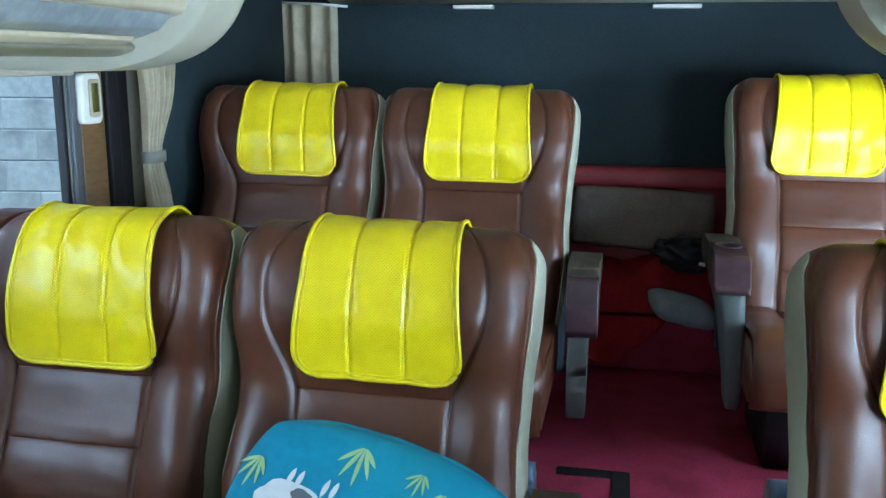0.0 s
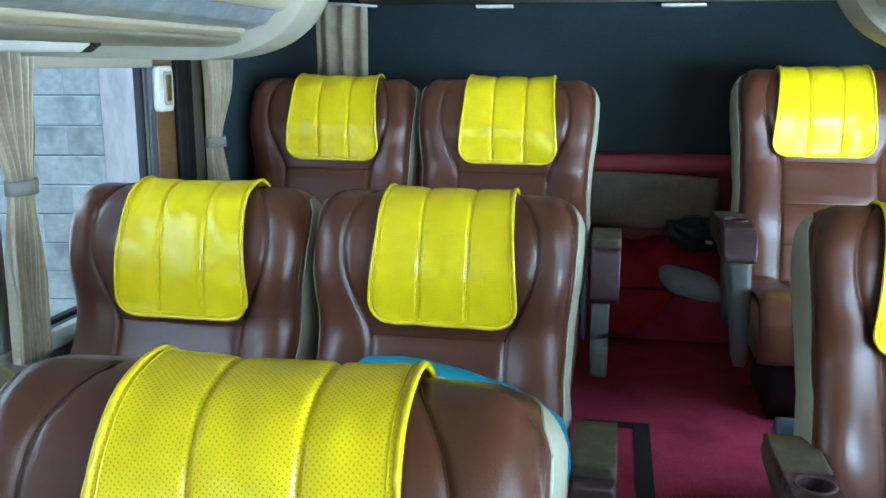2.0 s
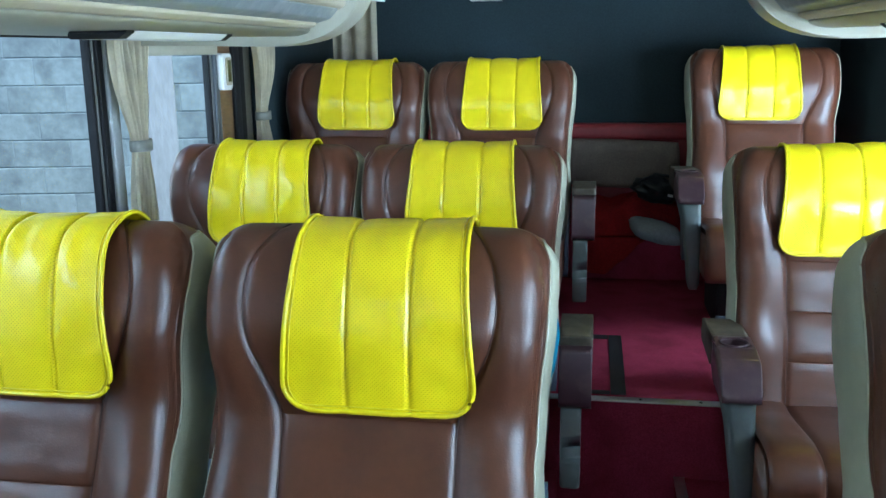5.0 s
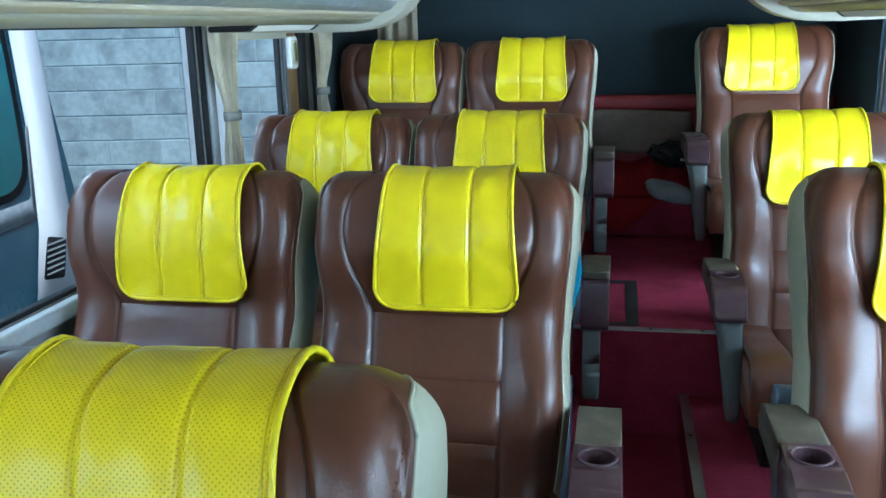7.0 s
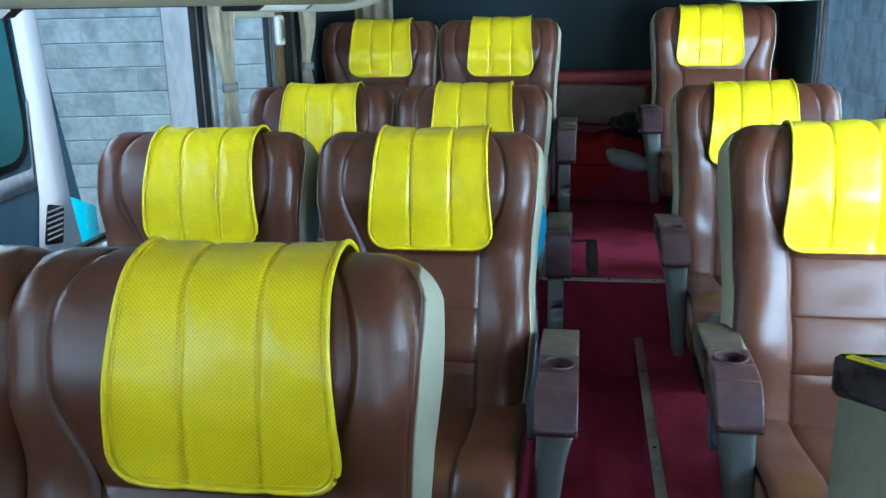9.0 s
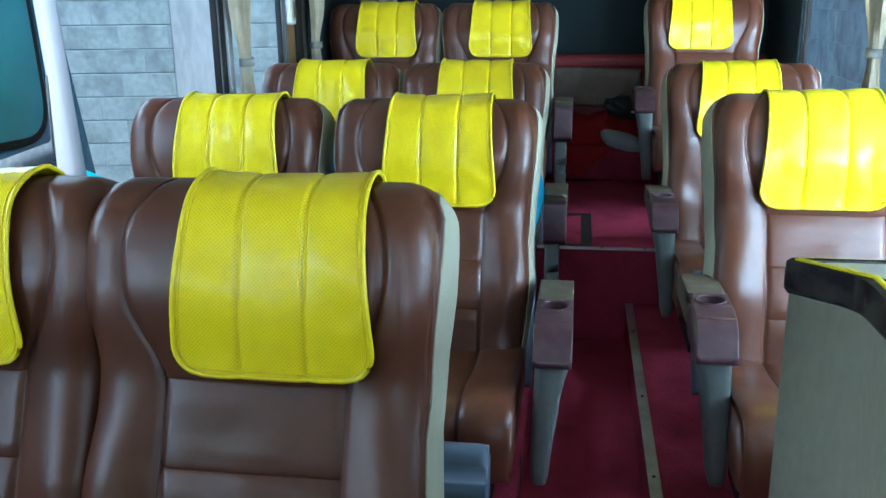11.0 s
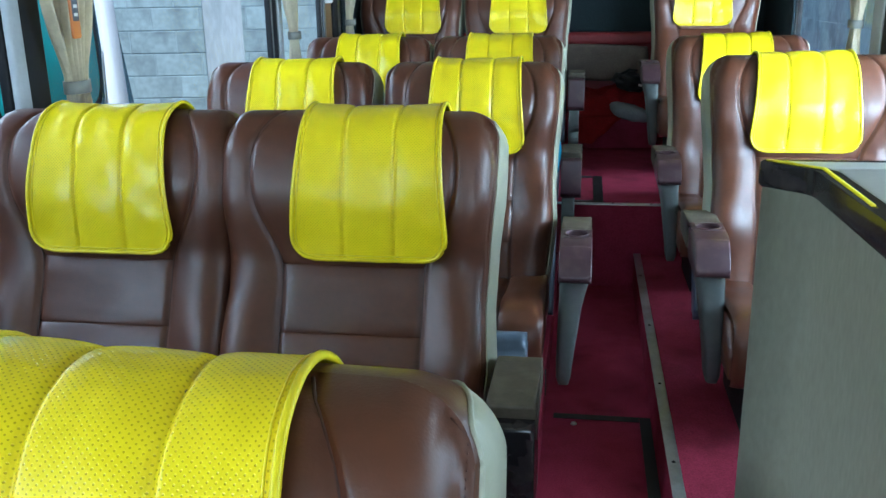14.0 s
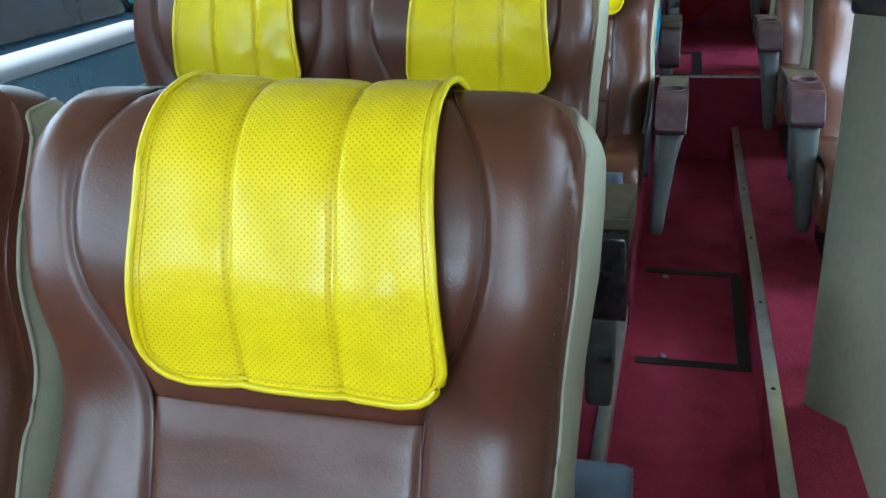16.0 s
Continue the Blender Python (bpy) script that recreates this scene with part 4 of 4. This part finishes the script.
top = rounded([(0.440, -0.070), (0.514, -0.140), (0.526, -0.60), (0.534, -2.57), (XR - 0.004, -2.57), (XR - 0.004, -0.070)], 0.01, 4)
part("worktop", prism_bm(top, 1.100, 1.1145, "z", 0.001), LAMINATE, cab, "pale laminate worktop")
# thin yellow strip laid just inside the black edging
part("edge_strip", prism_bm([(0.409, -0.056), (0.489, -0.129), (0.494, -0.40), (0.500, -0.40), (0.497, -0.125), (0.417, -0.052)], 1.1122, 1.1150, "z", 0.0), YELLOW_TRIM, cab, "yellow strip along the edging")

# ---- rear bench with bedding ----
bench = thing("rear_bench", "red carpeted rear bench with a red vinyl backrest", "bench")
box("seat_base", (XL + 0.02, XR - 0.02, 3.96, BACK_Y - 0.002, REAR_DECK, 0.60), CARPET, bench, bevel=0.012)
box("back_board", (XL + 0.02, XR - 0.02, BACK_Y - 0.035, BACK_Y - 0.003, 0.602, 1.06), RED, bench, bevel=0.006)
part("top_roll", prism_bm(rounded([(BACK_Y - 0.085, 1.035), (BACK_Y - 0.085, 1.115), (BACK_Y - 0.003, 1.115), (BACK_Y - 0.003, 1.062), (BACK_Y - 0.037, 1.035)], [0.03, 0.03, 0.01, 0.01, 0.01]), XL + 0.02, XR - 0.02, "x", 0.01), RED, bench, "rounded red vinyl roll")


def soft_slab(name, cx, cy, cz, w, h, d, rx, ry, rz, material, parent=None, bulge=0.6, seed=0.0, wrinkle=0.008):
    """A stuffed cushion lying flat: w by h, d thick at the middle."""
    def fn_side(sign):
        def fn(s, t):
            a, b = 2 * s - 1, 2 * t - 1
            e = (1 - abs(a) ** 3.2) * (1 - abs(b) ** 3.2)
            z = sign * d / 2 * max(0.0, e) ** (0.5 * bulge)
            pinch = 1 - 0.05 * (a * a) * (b * b)
            z += sign * wrinkle * noise.noise((a * 2.5 + seed, b * 2.5, seed)) * e
            return (a * w / 2 * pinch, b * h / 2 * pinch, z)
        return fn
    bm = grid_bm(fn_side(1), 26, 22)
    grid_bm(fn_side(-1), 26, 22, bm)
    bmesh.ops.remove_doubles(bm, verts=bm.verts[:], dist=0.0004)
    ob = part(name, bm, material, parent)
    ob.matrix_basis = pose(cx, cy, cz, rx, ry, rz)
    return ob


tagged(soft_slab("bolster_cushion", 0.20, 4.225, 0.925, 0.54, 0.235, 0.075, 82, 2, 0, TAUPE, None, 0.45, 1.0, 0.006), "worn taupe fabric cushion leaning on the bench back", "cushion")
tagged(soft_slab("pillow", 0.355, 4.02, 0.635, 0.24, 0.20, 0.085, 8, 14, 12, PALE, None, 0.8, 2.0), "pale grey pillow on the rear bench", "pillow")


def blanket():
    """A red blanket heaped on the bench and hanging over its front edge."""
    def fn(s, t):
        x = lerp(0.0, 0.50, s)
        y = lerp(4.27, 3.90, t)
        heap = 0.615 + 0.15 * smooth(0.75, 0.15, t) + 0.045 * noise.noise((x * 7, y * 7, 0.2)) + 0.022 * noise.noise((x * 17, y * 13, 4.0))
        hang = smooth(0.62, 1.0, t) * smooth(0.62, 0.20, s)
        z = heap - 0.165 * hang
        if s > 0.5:
            y += 0.10 * smooth(0.5, 0.8, s) * t
        return (x, y - 0.015 * hang, max(z, 0.612 if y > 3.955 else 0.42))
    bm = grid_bm(fn, 44, 34)
    bmesh.ops.solidify(bm, geom=bm.faces[:], thickness=0.006)
    return tagged(part("blanket", bm, RED_CLOTH), "crumpled dark red blanket heaped on the rear bench", "blanket")


blanket()


def bag():
    b = thing("bag", "crumpled black nylon bag with a white tag", "bag")
    bm = bmesh.new()
    bmesh.ops.create_icosphere(bm, subdivisions=4, radius=1)
    for v in bm.verts:
        n = v.co.normalized()
        k = 1 + 0.28 * noise.noise(n * 2.3) + 0.10 * noise.noise(n * 6)
        v.co = Vector((n.x * 0.125 * k, n.y * 0.085 * k, n.z * 0.060 * k))
    ob = part("bag_body", bm, BAG, b)
    box("label_tag", (0.02, 0.045, -0.088, -0.083, -0.012, 0.000), WHITE, b, bevel=0.001)
    part("strap", tube_bm([(-0.10, 0.0, 0.02), (-0.05, -0.05, 0.075), (0.03, -0.05, 0.08), (0.10, 0.0, 0.03)], 0.008, 6), BAG, b)
    b.matrix_basis = pose(0.37, 4.10, 0.815, 0, 12, 10)
    return b


bag()


# ---- printed pillow on a seat of the second row ----
def printed_pillow():
    p = thing("printed_pillow", "blue pillow printed with bamboo leaves on a seat", "pillow")
    w, h, d = 0.50, 0.40, 0.19

    def height(a, b):
        e = (1 - abs(a) ** 3.2) * (1 - abs(b) ** 3.2)
        return d / 2 * max(0.0, e) ** 0.42 + 0.008 * noise.noise((a * 2.5 + 9, b * 2.5, 9.0)) * e

    def side(sign):
        def fn(s, t):
            a, b = 2 * s - 1, 2 * t - 1
            pinch = 1 - 0.17 * a * a * b * b
            return (a * w / 2 * pinch, b * h / 2 * pinch, sign * height(a, b))
        return fn
    bm = grid_bm(side(1), 40, 34)
    grid_bm(side(-1), 40, 34, bm)
    bmesh.ops.remove_doubles(bm, verts=bm.verts[:], dist=0.0004)
    part("pillowcase", bm, TEAL_CLOTH, p)
    rim = []
    for k in range(80):
        q = 2 * math.pi * k / 80
        a, b = (math.copysign(abs(math.cos(q)) ** 0.35, math.cos(q)), math.copysign(abs(math.sin(q)) ** 0.35, math.sin(q)))
        rim.append((a * w / 2 * (1 - 0.17 * a * a * b * b), b * h / 2 * (1 - 0.17 * a * a * b * b), 0.0))
    part("seam_edge", tube_bm(rim, 0.004, 6, True), TEAL_CLOTH, p)

    def blade(cx, cy, ang, length, width, material, name):
        def fn(s, t):
            l = t * length
            k = width * math.sin(math.pi * min(1, t * 0.97 + 0.03)) ** 0.8 * (2 * s - 1)
            ca, sa = math.cos(ang), math.sin(ang)
            x, y = cx + ca * l - sa * k, cy + sa * l + ca * k
            return (x, y, height(2 * x / w, 2 * y / h) + 0.0012)
        part(name, grid_bm(fn, 4, 10), material, p)
    for cx, cy, sc, turn in ((-0.03, 0.165, 0.9, 0.0), (0.115, 0.135, 1.15, 0.15), (0.075, 0.155, 0.55, -0.2), (-0.19, 0.10, 0.8, -0.3), (0.20, -0.02, 0.9, 0.1), (-0.05, -0.08, 1.0, 0.0)):
        for da, ln in ((-2.35, 0.050), (-1.95, 0.066), (-1.55, 0.072), (-1.15, 0.058), (-0.80, 0.040)):
            blade(cx + 0.004 * da, cy, da + turn, ln * sc, 0.0040 * sc, LEAF, "printed_leaf")

    def blot(cx, cy, rx, ry, material, seed):
        def fn(s, t):
            q = 2 * math.pi * s
            r = t * (1 + 0.22 * noise.noise((math.cos(q) * 1.4, math.sin(q) * 1.4, seed)))
            x, y = cx + rx * r * math.cos(q), cy + ry * r * math.sin(q)
            return (x, y, height(2 * x / w, 2 * y / h) + (0.0010 if material is PRINT_WHITE else 0.0018))
        bm = grid_bm(fn, 28, 6)
        bmesh.ops.remove_doubles(bm, verts=bm.verts[:], dist=0.0002)
        part("printed_patch", bm, material, p)
    blot(-0.12, 0.045, 0.060, 0.034, PRINT_WHITE, 1)
    blot(-0.105, 0.062, 0.018, 0.010, PRINT_GREY, 2)
    blot(-0.145, 0.035, 0.014, 0.010, PRINT_GREY, 3)
    for x in (-0.135, -0.120, -0.075, -0.060):
        blade(x, 0.070, 1.35, 0.032, 0.0045, PRINT_WHITE, "printed_stripe")
    p.matrix_basis = pose(-0.275, 2.055, 0.715, 58, 13, -3)
    return p


printed_pillow()


# ---- outside: ground, block walls, a parked coach ----
tagged(box("ground", (-400, 400, -400, 400, -1.30, -1.20), CONCRETE, bevel=0), "grey concrete yard that reaches the horizon", "ground", kind="structure")


def coach():
    c = thing("parked_coach", "teal and white coach parked alongside", "coach")
    X = -2.62
    part("body", prism_bm(rounded([(-8.0, -0.75), (3.55, -0.75), (3.42, 0.3), (2.98, 2.25), (2.7, 2.45), (-8.0, 2.45)], 0.12), X - 2.4, X, "x", 0.04, 3), COACH_NAVY, c)
    part("rear_stripe", prism_bm([(3.34, 0.20), (2.90, 0.20), (3.00, 0.60), (3.015, 1.0), (2.975, 1.53), (2.88, 2.2), (3.09, 2.2), (3.175, 1.54), (3.26, 0.57)], X + 0.001, X + 0.006, "x", 0.0), COACH_WHITE, c, "white slanting stripe at the rear")
    part("rear_corner", prism_bm([(3.53, -0.4), (3.50, 0.45), (3.275, 0.55), (3.30, -0.4)], X + 0.001, X + 0.005, "x", 0.0), COACH_CYAN, c, "cyan rear corner")
    seal = rounded([(2.02, 0.80), (2.985, 0.765), (2.965, 1.35), (2.87, 2.15), (1.50, 2.15)], [0.05, 0.22, 0.3, 0.1, 0.05], 8)
    win = part("side_window", prism_bm(seal, X + 0.001, X + 0.006, "x", 0.0), BLACK, c, "black rubber window seal")
    pane = rounded([(2.06, 0.835), (2.945, 0.805), (2.925, 1.35), (2.83, 2.11), (1.56, 2.11)], [0.02, 0.19, 0.3, 0.1, 0.05], 8)
    part("pane", prism_bm(pane, X + 0.0065, X + 0.010, "x", 0.0), COACH_GLASS, win, "teal tinted glass")
    part("light_curve", prism_bm(rounded([(2.45, 0.64), (2.99, 0.66), (3.015, 1.10), (2.992, 1.10), (2.97, 0.76), (2.45, 0.735)], 0.03), X + 0.0062, X + 0.0075, "x", 0.0), SILVER, c, "silver-grey moulding under the window")
    part("side_window", prism_bm(rounded([(-7.6, 0.74), (2.015, 0.80), (1.49, 2.14), (-7.6, 2.14)], 0.03), X + 0.001, X + 0.008, "x", 0.0), COACH_DARK, c, "dark side glass")
    part("belt_stripe", prism_bm([(-7.8, 0.58), (2.40, 0.655), (2.40, 0.735), (2.0, 0.76), (-7.8, 0.68)], X + 0.001, X + 0.005, "x", 0.0), COACH_WHITE, c, "white belt stripe")
    for y in (0.95, 1.30, 1.62):
        part("paint_splash", prism_bm([(y, -0.1), (y + 0.22, -0.1), (y + 0.07, 0.46)], X + 0.001, X + 0.004, "x", 0.0), COACH_CYAN, c, "cyan painted wedge")
    g = part("grille", prism_bm(rounded([(2.98, 0.36), (3.14, 0.33), (3.19, 0.52), (3.05, 0.56)], 0.02), X + 0.0062, X + 0.010, "x", 0.0), BLACK, c, "dark slatted grille")
    for k in range(6):
        z = 0.375 + k * 0.028
        box("slat", (X + 0.010, X + 0.014, 3.005 + k * 0.006, 3.14 + k * 0.008, z, z + 0.008), FRAME, g, bevel=0)
    return c


coach()


def block_wall(name, x, face, y0, y1, z0, z1, bl, bh, near, label):
    """Concrete block wall: the stretch seen through the windows in single blocks, the rest joined."""
    wall = thing(name, label, "wall")
    wall["kind"] = "structure"
    box("mortar_core", (min(x, x - 0.16 * face), max(x, x - 0.16 * face), y0, y1, z0, z1), MORTAR, wall, bevel=0)
    mesh = None
    rest = bmesh.new()
    nrow = int((z1 - z0) / bh)
    for r in range(nrow):
        zc = z0 + (r + 0.5) * bh
        off = bl / 2 if r % 2 else 0.0
        k = 0
        y = y0 + off
        while y + bl <= y1:
            yc = y + bl / 2
            d = 0.004 * random.random()
            m = Matrix.Translation((x + face * (-0.026 + 0.4 * d), yc, zc)) @ Matrix.Rotation(radians(random.uniform(-0.25, 0.25)), 4, "X")
            if near[0] < yc < near[1] and near[2] < zc < near[3]:
                if mesh is None:
                    ob = part("block", box_bm(-0.03, 0.03, -bl / 2 + 0.004, bl / 2 - 0.004, -bh / 2 + 0.004, bh / 2 - 0.004, 0.003, 1), BLOCK, wall, flat=True)
                    mesh = ob.data
                else:
                    ob = new("block", mesh)
                    ob.parent = wall
                ob.matrix_basis = m
            else:
                rest_boxes.append((rest, m, bl, bh))
            y += bl
    vs, fs = [], []
    for _, m, l, h in [q for q in rest_boxes if q[0] is rest]:
        base = len(vs)
        for sx in (-0.03, 0.03):
            for sy in (-l / 2 + 0.006, l / 2 - 0.006):
                for sz in (-h / 2 + 0.006, h / 2 - 0.006):
                    vs.append(m @ Vector((sx, sy, sz)))
        fs += [tuple(base + i for i in f) for f in ((0, 1, 3, 2), (4, 6, 7, 5), (0, 4, 5, 1), (2, 3, 7, 6), (1, 5, 7, 3), (0, 2, 6, 4))]
    rest.free()
    if vs:
        me = bpy.data.meshes.new("far_blocks")
        me.from_pydata(vs, [], fs)
        ob = finish("far_blocks", me, BLOCK, wall, flat=True)
        ob["kind"] = "stuff"
    return wall


rest_boxes = []
left_wall = block_wall("wall_yard_left", 0.0, 1, -7.0, 1.4, -1.2, 2.6, 0.40, 0.19, (-3.6, 1.4, 0.30, 1.95), "weathered grey concrete block wall behind the parked coach")
left_wall.matrix_basis = pose(-3.0, 5.7, 0.0, 0, 0, -80)
block_wall("wall_yard_right", 1.95, -1, -8.0, 14.0, -1.2, 2.0, 0.46, 0.23, (4.2, 9.0, 0.6, 1.9), "pale concrete block wall of the yard")
# paler rendered pier on the yard wall
pier = tagged(box("pier", (0.006, 0.030, -0.16, 0.17, -1.2, 2.6), surface("pale_render", (0.50, 0.56, 0.56), rough=0.9, var=0.2, fine=25, coarse=3, bump=0.5, bfine=60, dist=0.005, dirt=(0.28, 0.34, 0.35), dirt_amount=0.9, dirt_scale=5, stretch=(1, 1, 0.35)), bevel=0.01), "pale rendered pier on the block wall", "pier", kind="structure")
pier.matrix_basis = pose(-3.0, 5.7, 0.0, 0, 0, -80)
